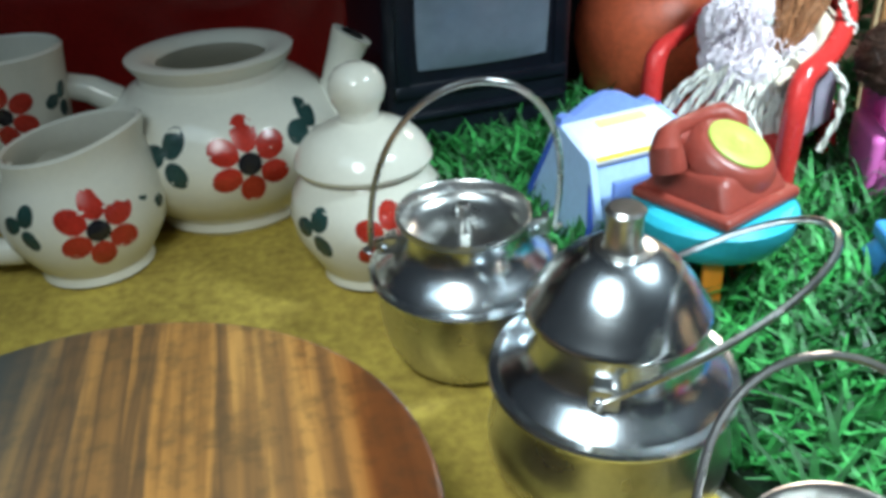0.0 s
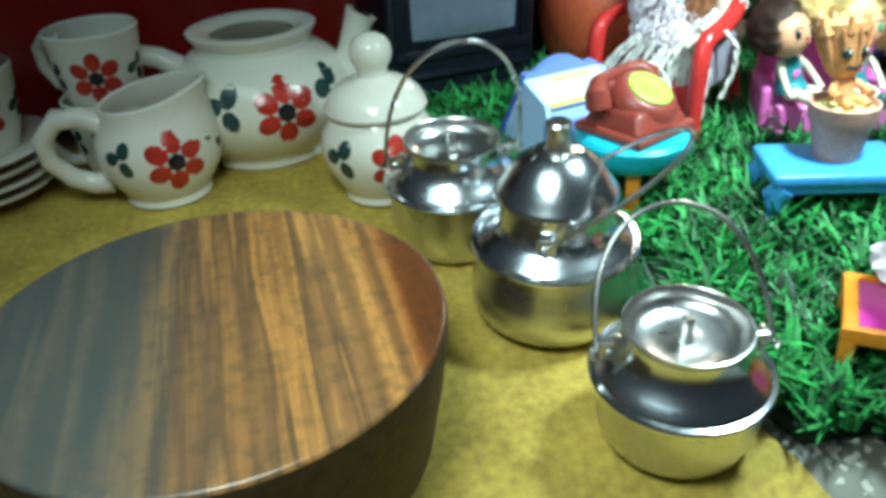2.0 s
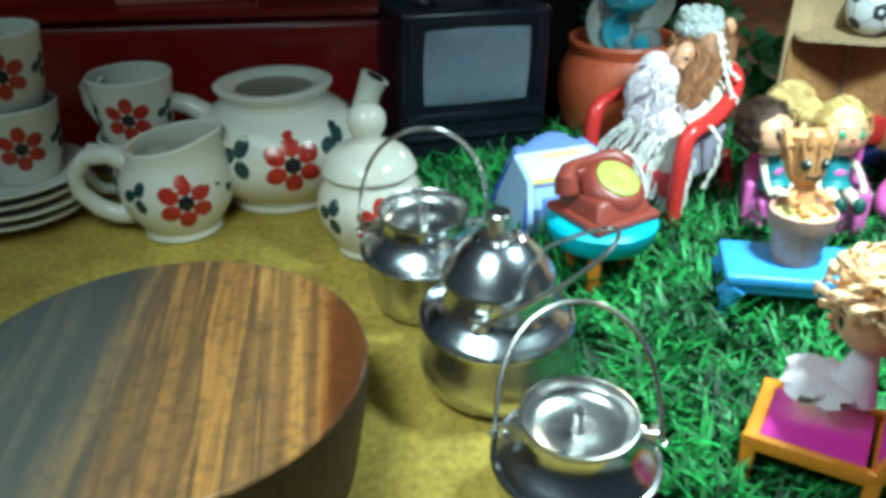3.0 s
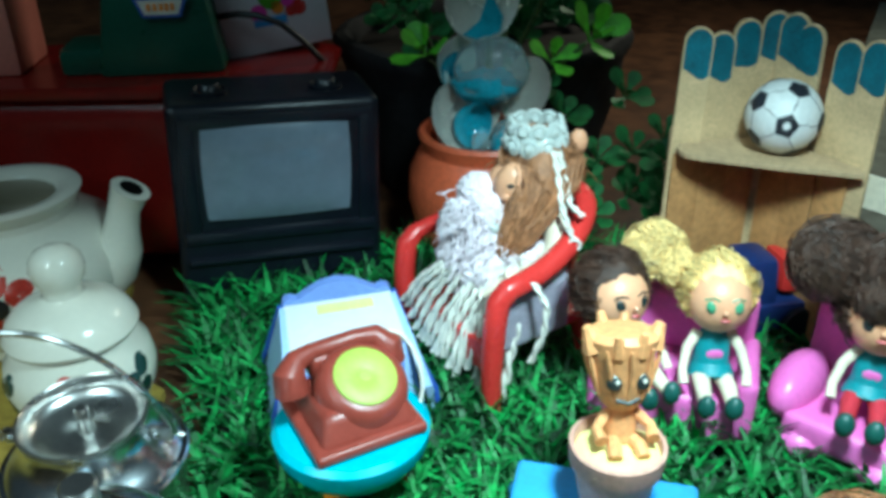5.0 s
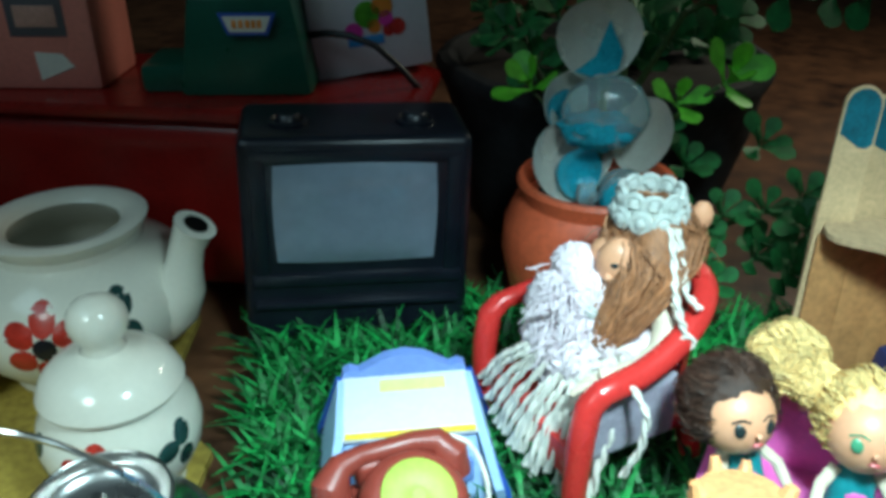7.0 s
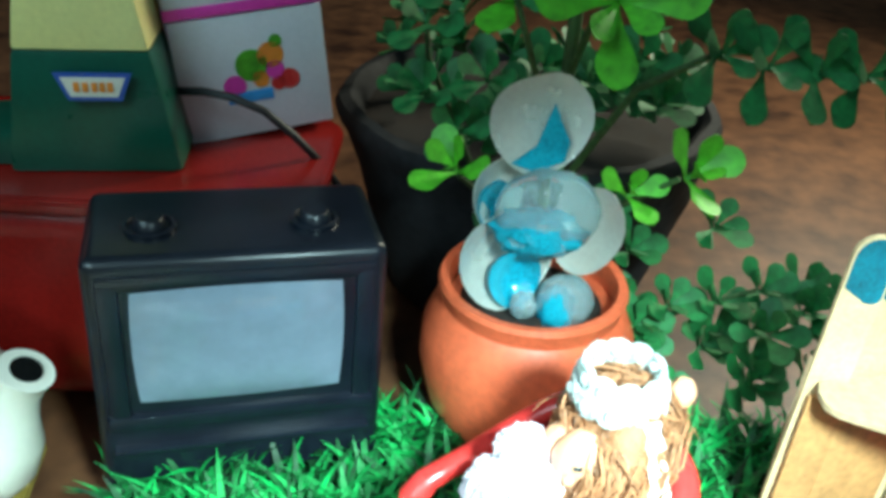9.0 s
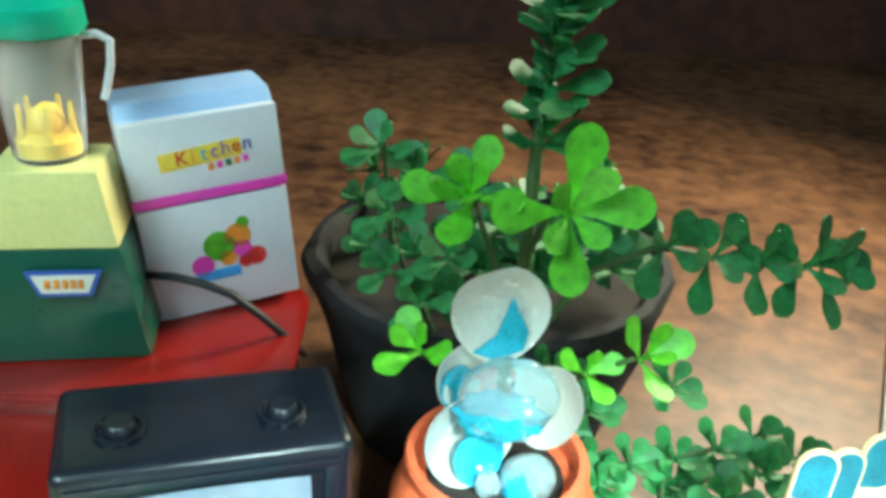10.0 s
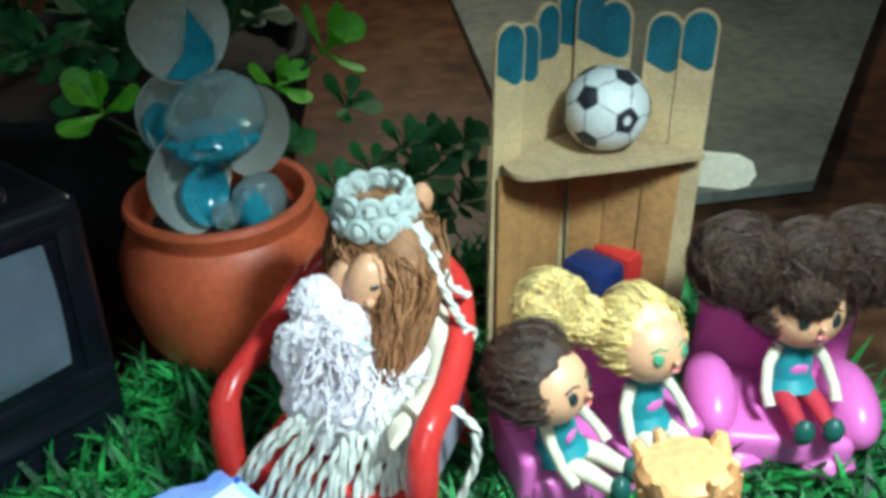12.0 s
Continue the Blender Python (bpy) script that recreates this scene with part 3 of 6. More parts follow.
SUGAR = [(2.2, 0.0), (2.45, 0.2), (2.4, 0.6), (2.9, 1.4), (3.5, 2.6), (3.65, 3.6), (3.45, 4.6), (3.0, 5.3), (2.8, 5.8)]
sugar = thing("sugar_bowl", -11.3, 48.5, -0.1, label="cream glazed sugar bowl with a round knob lid", category="sugar bowl", group="ceramic tea set")
part("body", Geo().lathe(hollow(SUGAR, 0.3, 0.6), 48), CERAMIC, sugar)
lid = part("lid", Geo().lathe([(0, 5.6), (2.6, 5.68), (3.12, 5.8), (3.2, 6.0), (3.1, 6.25), (2.85, 6.75), (2.4, 7.2), (1.8, 7.55), (1.25, 7.75), (1.0, 7.9)], 48), CERAMIC, sugar)
part("knob", Geo().lathe([(1.02, 7.8), (0.9, 8.1), (0.98, 8.4), (1.2, 8.75), (1.3, 9.2), (1.22, 9.7), (0.95, 10.1), (0.5, 10.35), (0, 10.4)], 28), CERAMIC, lid)
flower(sugar, SUGAR, -78, 3.3, 1.0)
leaves(sugar, SUGAR, -138, 3.6, 1.05)
leaves(sugar, SUGAR, -20, 3.6, 1.05)

CUP = [(2.0, 0.0), (2.2, 0.2), (2.3, 0.8), (2.65, 2.0), (2.8, 3.4), (2.95, 4.8), (3.05, 5.6)]


def cup(x, y, z, turn, face, label):
    c = thing("tea_cup", x, y, z, turn, label=label, category="cup", group="ceramic tea set")
    part("body", Geo().lathe(hollow(CUP, 0.25, 0.5), 40), CERAMIC, c)
    part("handle", Geo().tube([(-2.5, 0, 4.7), (-3.6, 0, 5.0), (-4.4, 0, 4.2), (-4.3, 0, 2.9), (-3.4, 0, 1.7), (-2.4, 0, 1.5)], 0.42, 0, 10), CERAMIC, c)
    flower(c, CUP, face, 3.0, 0.95)
    leaves(c, CUP, face - 62, 3.1, 0.8)
    leaves(c, CUP, face + 62, 3.1, 0.8)
    return c


cup(-28.6, 57.4, 0, 20, -100, "cream glazed tea cup under another cup, red flowers")
cup(-28.6, 57.4, 4.5, -25, -60, "cream glazed tea cup stacked on another cup")
for n in range(4):
    s = thing("saucer", -38.2 + 0.2 * (n % 2), 56 - 0.15 * n, 0.02 + 0.85 * n, label="cream glazed saucer in a stack of four", category="saucer", group="stack of saucers")
    part("dish", Geo().lathe([(0, 0.0), (2.6, 0.0), (2.8, 0.25), (4.6, 0.75), (5.6, 1.1), (5.75, 1.25), (5.5, 1.3), (4.4, 1.0), (2.6, 0.55), (0, 0.5)], 48), CERAMIC, s)
cup(-36.6, 55.8, 3.15, -80, 12, "cream glazed tea cup on stacked saucers, red flowers")
cup(-36.7, 55.9, 8.3, -70, 2, "cream glazed tea cup stacked on another cup, red flowers")

# ---- steel pots ----


def lathe_on(profile, k=1.0, seg=64):
    return Geo().lathe([(r * k, z * k) for r, z in profile], seg)


def bail(width, height, back, n=28):
    """A springy wire handle: rises from both ears, swings back by the given angle."""
    pts = []
    for i in range(n + 1):
        a = math.pi * i / n
        pts.append((math.cos(a) * width * (1 + 0.10 * math.sin(a) ** 2), 0, math.sin(a) ** 0.9 * height))
    hook = [(width + 0.05, 0, -0.35), (width + 0.25, 0, -0.15)]
    pts = [(x, y, z) for x, y, z in hook] + pts + [(-x, y, z) for x, y, z in reversed(hook)]
    return Geo().tube(pts, 0.12, 0, 8, mm(0, 0, 0, back, 0, 0))


def ear(pot, x, y, z, turn):
    """A folded bracket riveted to the shoulder."""
    at = mm(x, y, z, 0, 0, turn)
    e = part("ear", Geo().box((0, 0, 0), (0.95, 0.28, 0.75), 0.1, 0, at).box((0.32, 0.28, 0.0), (0.3, 0.6, 0.7), 0.08, 0, at), STEEL_BRUSHED, pot)
    part("rivet", Geo().ball((-0.15, -0.16, 0.0), 0.17, 0, 10, at=at), STEEL, e)


def steel_pot(x, y, k, turn, label, bail_turn, bail_size, bail_back, tall=1.0):
    """A lidded pot with a rolled flange, riveted ears and a wire handle; k scales it."""
    pot = thing("steel_pot", x, y, floor_drop(y) + 0.02, turn, label=label, category="steel pot", group="steel pots", lean=(3.7, 0))
    body = [(0, 0.0), (2.2, 0.0), (2.7, 0.12), (3.05, 0.5), (3.3, 1.2), (3.42, 2.2), (3.45, 3.2), (3.46, 3.45)]
    part("body", lathe_on([(r, z * tall) for r, z in body], k), STEEL_BRUSHED, pot)
    up = 3.45 * (tall - 1)
    flange = [(3.46, 3.38), (3.66, 3.42), (3.76, 3.52), (3.77, 3.62), (3.7, 3.72), (3.5, 3.76)]
    part("flange", lathe_on([(r, z + up) for r, z in flange], k), STEEL, pot)
    neck = [(3.5, 3.74), (3.38, 3.92), (3.1, 4.2), (2.8, 4.5), (2.58, 4.82), (2.46, 5.15), (2.42, 5.4), (2.44, 5.65)]
    part("shoulder", lathe_on([(r, z + up) for r, z in neck], k), STEEL, pot)
    top = [(2.3, 5.55), (2.5, 5.72), (2.58, 5.9), (2.57, 5.98), (2.48, 6.0), (2.4, 5.92), (2.34, 5.6), (2.22, 5.36), (1.9, 5.14), (1.3, 5.02), (0.8, 5.06), (0.42, 5.14)]
    cap = part("lid", lathe_on([(r, z + up) for r, z in top] + [(0, 5.14 + up)], k), STEEL_BRUSHED, pot)
    part("knob", Geo().lathe([(0.36 * k, (5.13 + up) * k), (0.26 * k, (5.5 + up) * k), (0.27 * k, (6.2 + up) * k), (0.2 * k, (6.3 + up) * k), (0, (6.3 + up) * k)], 18), STEEL_BRUSHED, cap)
    ca, sa, hinge = math.cos(radians(bail_turn)), math.sin(radians(bail_turn)), (4.9 + up) * k
    for s in (-1, 1):
        ear(pot, s * 2.95 * k * ca, s * 2.95 * k * sa, hinge, bail_turn)
    at = pose(0, 0, hinge * 0.01, 0, 0, bail_turn)
    part("wire_handle", bail(3.55 * k, bail_size, bail_back), STEEL_BRUSHED, pot, at=at)
    return pot


steel_pot(-2.15, 24.6, 1.0, 0, "small shiny steel pot with a recessed lid and wire handle", -8, 5.7, -38)
steel_pot(-8.0, 41.7, 1.04, 0, "shiny steel pot with recessed lid, wire handle upright", 0, 8.2, 22, 1.12)

tall = thing("tall_steel_pot", -4.5, 34.1, floor_drop(34.1) + 0.02, label="shiny steel pot with domed lid and fallen wire handle", category="steel pot", group="steel pots", lean=(3.7, 0))
part("body", lathe_on([(0, 0.0), (2.7, 0.0), (3.3, 0.15), (3.85, 0.6), (4.12, 1.3), (4.15, 1.9), (3.98, 2.7), (3.75, 3.4), (3.66, 4.0), (3.68, 4.2)]), STEEL_BRUSHED, tall)
part("flange", lathe_on([(3.66, 4.15), (4.0, 4.2), (4.14, 4.32), (4.16, 4.42), (4.08, 4.54), (3.8, 4.58)]), STEEL, tall)
part("shoulder", lathe_on([(3.8, 4.56), (3.6, 4.75), (3.2, 5.0), (2.9, 5.3), (2.72, 5.7), (2.68, 6.3), (2.7, 6.9)]), STEEL, tall)
dome = part("lid", lathe_on([(2.66, 6.8), (2.85, 6.86), (2.96, 6.98), (2.95, 7.12), (2.85, 7.25), (2.62, 7.6), (2.25, 8.15), (1.8, 8.65), (1.35, 9.0), (1.05, 9.18), (0.9, 9.2)]), STEEL, tall)
part("knob", lathe_on([(0.92, 9.18), (0.66, 9.24), (0.58, 9.4), (0.56, 10.3), (0.62, 10.5), (0.52, 10.62), (0, 10.62)], 1.0, 28), STEEL_BRUSHED, dome)
ear(tall, -1.3, -2.75, 5.75, -25)
ear(tall, 1.3, 2.75, 5.75, 155)
part("wire_handle", bail(3.2, 7.4, 52), STEEL_BRUSHED, tall, at=pose(0, 0, 0.0575, 0, 0, 65))

# ---- telephone on its stool, chest ----
stool = thing("stool", 3.0, 42.3, TURF_Z + floor_drop(42.3), label="round teal toy stool with orange legs", category="stool")
part("seat", Geo().lathe([(0, 3.0), (2.3, 3.0), (2.9, 3.3), (3.35, 4.0), (3.45, 4.7), (3.2, 4.95), (0, 4.95)], 40), PLASTIC_TEAL, stool)
leg = Geo().box((0, 0, 1.55), (0.8, 0.8, 3.1), 0.12)
for k in range(3):
    a = radians(-110 + 120 * k)
    part("leg", leg, PLASTIC_ORANGE, stool, at=pose(0.019 * math.cos(a), 0.019 * math.sin(a), 0, 0, 0, -20 + 120 * k))

phone = thing("toy_telephone", 3.0, 42.5, TURF_Z + 4.95 + floor_drop(42.3), 28, label="brick brown toy telephone with lime dial", category="telephone")
g = Geo().box((0, -0.1, 0.3), (5.9, 5.9, 0.6), 0.25, seg=3).box((0.1, 0.0, 1.15), (5.3, 5.4, 1.6), 0.5, taper=(0.78, 0.7), seg=4)
part("body", g, PLASTIC_BROWN, phone)
at = mm(0.6, -0.5, 2.3, 27, 3, 0)
dial = part("dial", Geo().lathe([(0, 0), (2.45, -0.6), (2.3, 0.05), (2.0, 0.4), (1.8, 0.5), (0, 0.5)], 40, 0, at), PLASTIC_BROWN, phone)
face_plate = part("dial_face", Geo().lathe([(0, 0.45), (1.62, 0.45), (1.62, 0.62), (1.54, 0.68), (0.35, 0.66), (0.3, 0.62), (0, 0.62)], 44, 0, at), PLASTIC_LIME, dial)
part("cradle", Geo().box((-0.1, 1.7, 2.6), (3.0, 1.1, 1.3), 0.4, seg=3), PLASTIC_BROWN, phone)
g = Geo().tube([(-2.75, 0.75, 2.0), (-2.75, 0.95, 2.9), (-2.2, 1.4, 3.35), (-1.2, 1.75, 3.4), (1.2, 1.85, 3.4), (2.2, 1.6, 3.35), (2.7, 1.2, 2.9), (2.7, 1.0, 2.0)], [0.9, 0.85, 0.6, 0.45, 0.45, 0.6, 0.85, 0.9], 0, 16)
part("handset", g, PLASTIC_BROWN, phone)
path = [(2.7, 1.5, 3.5), (3.3, 1.3, 3.5), (3.8, 0.9, 3.0), (4.1, 0.4, 2.1), (4.15, -0.1, 1.1), (3.9, -0.5, 0.1), (3.3, -0.7, -0.7)]
fine = [Vector(a).lerp(Vector(b), k / 4) for a, b in zip(path, path[1:]) for k in range(4)]
part("cord", Geo().tube([(fine[max(0, k - 2)] + fine[k] + fine[min(len(fine) - 1, k + 2)]) / 3 for k in range(len(fine))], 0.12, 0, 8), CORD, phone)
phone.scale = (0.84, 0.84, 0.86)

chest = thing("toy_chest", 1.9, 49.9, TURF_Z, 15, label="pale blue and white toy chest with scalloped lid", category="toy furniture")
side = [(-2.9, 0.0), (2.3, 0.0), (2.5, 2.0), (1.9, 5.6), (1.3, 5.9), (-1.7, 5.0), (-3.3, 2.4)]
for s in (-1, 1):
    part("side_panel", Geo().slab(side, -0.2, 0.2, 0, mm(s * 4.2, 0, 0.1, 0, -s * 13, 0) @ mm(0, 0, 0, 90, 0, 90)), PLASTIC_PALE, chest)
part("body", Geo().box((0, -0.15, 2.5), (7.8, 4.6, 4.8), 0.15, taper=(0.72, 0.62)), PLASTIC_PALE, chest)
slope = mm(0, -0.15, 5.24, 16.5, 0, 0)
part("top", Geo().box((0, 0, 0), (5.95, 3.5, 0.3), 0.1, 0, slope), PLASTIC_WHITE, chest)
outline = [(-2.9, 0), (-2.8, 0.45), (-2.5, 0.6), (-2.1, 0.45), (-1.7, 0.7), (-0.9, 1.2), (0, 1.4), (0.9, 1.2), (1.7, 0.7), (2.1, 0.45), (2.5, 0.6), (2.8, 0.45), (2.9, 0)]
part("scalloped_back", Geo().slab(outline, -0.3, 0.3, 0, mm(0, 1.75, 5.7, 90, 0, 0)), PLASTIC_LILAC, chest)
part("yellow_strip", Geo().box((0, -1.55, 0.16), (5.7, 0.3, 0.1), 0.03, 0, slope), STICKER_YELLOW, chest)
part("picture", Geo().box((0.3, 1.1, 0.16), (3.0, 0.7, 0.06), 0.02, 0, slope), PLASTIC_YELLOW, chest)
part("drawer_front", Geo().box((0, -2.75, 3.4), (5.2, 0.3, 1.4), 0.12, 0, mm(0, 0, 0, 0, 0, 0)), PLASTIC_LILAC, chest)

for s in (-1, 1):
    for k in (0, 1):
        part("blue_edge", Geo().tube([(s * 4.25, (-3.0, 2.35)[k], 0.3), (s * 4.05, (-3.1, 2.4)[k], 2.1), (s * 3.0, (-1.55, 1.4)[k], (4.9, 5.9)[k])], 0.16, 0, 8), STICKER_BLUE, chest)
chest.scale = (1.0, 1.0, 0.89)

# ---- television ----
tv = thing("toy_television", -4.1, 64.1, 0.35, 17, label="navy black toy television with grey screen", category="television", lean=(0, 2.5))
part("body", Geo().box((0, 0, 6.7), (12.9, 6.4, 13.2), 0.6, taper=(0.98, 1.0), seg=3), PLASTIC_BLACK, tv)
g = Geo()
for c, s in (((0, -3.0, 12.2), (11.6, 0.7, 0.8)), ((0, -3.15, 4.6), (11.9, 0.7, 0.8)), ((-5.35, -3.05, 8.4), (0.9, 0.7, 7.6)), ((5.35, -3.05, 8.4), (0.9, 0.7, 7.6))):
    g.box(c, s, 0.22)
part("bezel", g, PLASTIC_BLACK, tv)
sc, fs = [], []
for j in range(13):
    for k in range(17):
        u, w = k / 8 - 1, j / 6 - 1
        sx, sz = 4.5 * u * (1 - 0.03 * w * w), 3.1 * w * (1 - 0.04 * u * u)
        sc.append((sx - 0.1, -3.42 - 0.42 * (1 - u ** 4) * (1 - w ** 4), 8.85 + sz))
for j in range(12):
    for k in range(16):
        a = j * 17 + k
        fs.append((a, a + 1, a + 18, a + 17))
part("screen", Geo().add(sc, fs), SCREEN, tv)
part("ledge", Geo().box((0, -3.2, 3.0), (11.6, 0.9, 0.35), 0.12), PLASTIC_BLACK, tv)
for x in (-3.6, 3.4):
    k = part("knob", Geo().lathe([(0, 13.25), (1.1, 13.25), (1.1, 13.5), (0.95, 13.56), (0.85, 13.4), (0.75, 13.4), (0.65, 13.8), (0.55, 13.9), (0, 13.9)], 24, 0, mm(x, -0.6, 0)), PLASTIC_BLACK, tv)

tv.scale = (1.0, 1.0, 0.965)

# ---- red stand with the toy kitchen ----
stand = thing("red_stand", -21.5, 71.5, 0, label="dark red glossy stand carrying the toy kitchen", category="stand")
part("body", Geo().box((0, 0, 6.1), (41.0, 11.2, 12.0), 1.8, seg=5), RED_LACQUER, stand)


def round_rect(hx, hy, r, n=8):
    """A rectangle with rounded corners, in x and y."""
    out = []
    for sx, sy, a0 in ((1, 1, 0), (-1, 1, 90), (-1, -1, 180), (1, -1, 270)):
        out += [(sx * (hx - r) + r * math.cos(radians(a0 + 90 * k / n)), sy * (hy - r) + r * math.sin(radians(a0 + 90 * k / n))) for k in range(n + 1)]
    return out


g = Geo()
for inset, z0, z1 in ((0.25, 12.05, 12.2), (0.05, 12.2, 12.35), (0.0, 12.35, 12.6), (0.12, 12.6, 12.72), (0.4, 12.72, 12.8)):
    g.slab(round_rect(21.3 - inset, 6.2 - inset, 2.6), z0, z1)
part("top_rim", g, RED_LACQUER, stand)

mixer = thing("toy_mixer", -11.7, 71.2, 12.8, 8, label="green and yellow toy mixer with a clear jar", category="mixer")
part("base", Geo().box((0, 0, 3.0), (8.2, 5.6, 6.0), 0.4, taper=(0.76, 0.85)), PLASTIC_GREEN, mixer)
part("upper_base", Geo().box((0, 0, 7.85), (6.15, 4.7, 3.8), 0.25, taper=(0.78, 0.85)), PLASTIC_YELLOW, mixer)
part("foot", Geo().box((-4.6, 0.2, 0.9), (4.2, 4.6, 1.8), 0.5), PLASTIC_GREEN, mixer)
badge = part("badge", Geo().slab([(-1.75, -0.2), (1.75, -0.2), (1.2, -1.5), (-1.2, -1.5)], 0, 0.12, 0, mm(0.5, -2.72, 5.3, 85, 0, 0)), STICKER_BLUE, mixer)
part("badge_field", Geo().slab([(-1.45, -0.4), (1.45, -0.4), (1.05, -1.32), (-1.05, -1.32)], 0.1, 0.17, 0, mm(0.5, -2.72, 5.3, 85, 0, 0)), STICKER_WHITE, badge)
g = Geo()
for x in (-0.75, -0.35, 0.05, 0.4, 0.75):
    g.box((x, -0.85, 0.2), (0.26, 0.45, 0.05), 0.02, 0, mm(0.5, -2.72, 5.3, 85, 0, 0))
part("badge_marks", g, STICKER_ORANGE, badge)
jar = part("jar", Geo().lathe([(0, 9.8), (1.5, 9.8), (1.65, 10.0), (1.75, 11.5), (2.0, 15.8), (1.88, 15.8), (1.62, 11.5), (1.5, 10.1), (0, 10.05)], 36), GLASS, mixer)
jar.visible_shadow = False
g = Geo().lathe([(0, 10.1), (1.35, 10.1), (1.4, 10.8), (1.0, 11.1), (0, 11.1)], 24).ball((0, 0, 11.5), (0.85, 0.85, 0.9), 0, 14, 0.2)
for k in range(5):
    g.box((1.15 * math.cos(k * 1.257), 1.15 * math.sin(k * 1.257), 11.6), (0.35, 0.35, 1.8), 0.08, taper=(0.5, 0.5))
part("blade", g, YOLK, jar, "yellow toy blade inside the jar")
part("lid", Geo().lathe([(0, 15.7), (2.2, 15.7), (2.35, 15.95), (2.25, 16.9), (1.8, 17.3), (0, 17.4)], 36), PLASTIC_TEALGREEN, mixer)
part("jar_handle", Geo().tube([(1.95, 0, 15.5), (2.7, 0, 15.6), (3.25, 0, 15.3), (3.15, 0, 14.2), (2.85, 0, 13.0), (2.7, 0, 12.6)], 0.18, 0, 10), PLASTIC_WHITE, mixer)
g = Geo().tube([(3.6, 0.5, 3.0), (5.0, -0.3, 3.3), (6.4, -1.0, 3.3), (8.0, -1.3, 2.7), (9.4, -1.3, 1.4), (10.6, -1.0, -0.1), (11.6, 0.6, -2.4)], 0.22, 0, 8)
part("cable", g, CABLE, mixer)

fridge = thing("toy_fridge", -5.4, 76.4, 12.8, 24, label="white toy fridge with pink band and fruit picture", category="fridge", lean=(-2, -5))
g = Geo().box((0, 0, 5.6), (8.0, 4.6, 11.2), 0.3)
part("body", g, PLASTIC_WHITE, fridge)
part("upper_door", Geo().box((0, -2.35, 9.2), (7.9, 0.4, 4.0), 0.15), PLASTIC_WHITE, fridge)
part("lower_door", Geo().box((0, -2.35, 3.35), (7.9, 0.4, 6.5), 0.15), PLASTIC_WHITE, fridge)
part("pink_band", Geo().box((0, -2.42, 6.95), (8.02, 0.35, 0.55), 0.06), PLASTIC_HOTPINK, fridge)
part("top_cap", Geo().box((0, 0.15, 11.5), (8.0, 4.6, 1.0), 0.3, taper=(0.97, 0.7)), PLASTIC_PALE, fridge)
inks = (LEAF, STICKER_ORANGE, PLASTIC_HOTPINK, PLASTIC_RED)
for x, z, r, mi in ((-0.3, 3.9, 0.85, 0), (0.75, 4.3, 0.7, 1), (0.9, 3.5, 0.5, 2), (0.1, 3.1, 0.45, 1), (-1.3, 2.9, 0.6, 2), (1.6, 2.9, 0.55, 3), (1.0, 2.75, 0.4, 3), (1.1, 5.0, 0.35, 0)):
    part("printed_fruit", Geo().lathe([(0, 0), (r, 0), (r, 0.03), (0, 0.03)], 18, 0, mm(x + 0.2, -2.56, z, 90, 0, 0)), inks[mi], fridge)
part("printed_bar", Geo().box((-0.35, -2.57, 2.25), (2.4, 0.04, 0.6), 0.01), PLASTIC_BLUE, fridge)
part("sticker_field", Geo().box((0.4, -2.56, 9.1), (4.2, 0.04, 0.95), 0.01, 0, mm(0, 0, 0, 0, -4, 0)), STICKER_YELLOW, fridge)


def letter(ch, x, z, size, material, parent, turn=0):
    """One printed letter, laid flat against a front."""
    c = bpy.data.curves.new("letter", "FONT")
    c.body, c.size, c.extrude, c.align_x = ch, size * 0.01, 0.0002, "CENTER"
    o = new("letter", c)
    me = bpy.data.meshes.new_from_object(o)
    bpy.data.objects.remove(o)
    me.materials.append(material)
    ob = new("letter", me)
    ob.parent = parent
    ob.matrix_basis = pose(x * 0.01, -0.0261, z * 0.01, 90, 0, 0) @ pose(0, 0, 0, 0, 0, turn)
    return ob


for k, ch in enumerate("Kitchen"):
    letter(ch, -1.2 + 0.56 * k, 8.75 + 0.05 * k, 1.05, (PLASTIC_RED, STICKER_ORANGE, PLASTIC_TEAL, STICKER_PURPLE, STICKER_PURPLE, PLASTIC_RED, STICKER_BLUE)[k], fridge)
g = Geo()
for k in range(5):
    g.box((0.2 + 0.45 * k, -2.57, 8.4 + 0.04 * k), (0.3, 0.05, 0.35), 0.01, k % 3)
part("small_marks", g, [STICKER_ORANGE, PLASTIC_HOTPINK, LEAF_DARK], fridge)

oven = thing("toy_oven", -26.6, 71.0, 12.8, 6, label="salmon pink toy oven with printed panels", category="toy oven")
part("body", Geo().box((0, 0, 4.2), (11.0, 6.0, 8.4), 0.35), PLASTIC_SALMON, oven)
part("printed_window", Geo().box((2.1, -3.0, 4.6), (3.6, 0.1, 2.5), 0.05), STICKER_GREY, oven)
part("window_glow", Geo().box((2.1, -3.05, 4.6), (2.6, 0.1, 1.3), 0.05), TERRACOTTA_PALE, oven)
part("printed_sign", Geo().slab([(-1.2, -0.8), (1.1, 0.1), (0.4, 0.9), (-1.3, 1.0)], 0, 0.06, 0, mm(2.9, -3.0, 1.4, 90, 0, 0)), STICKER_WHITE, oven)

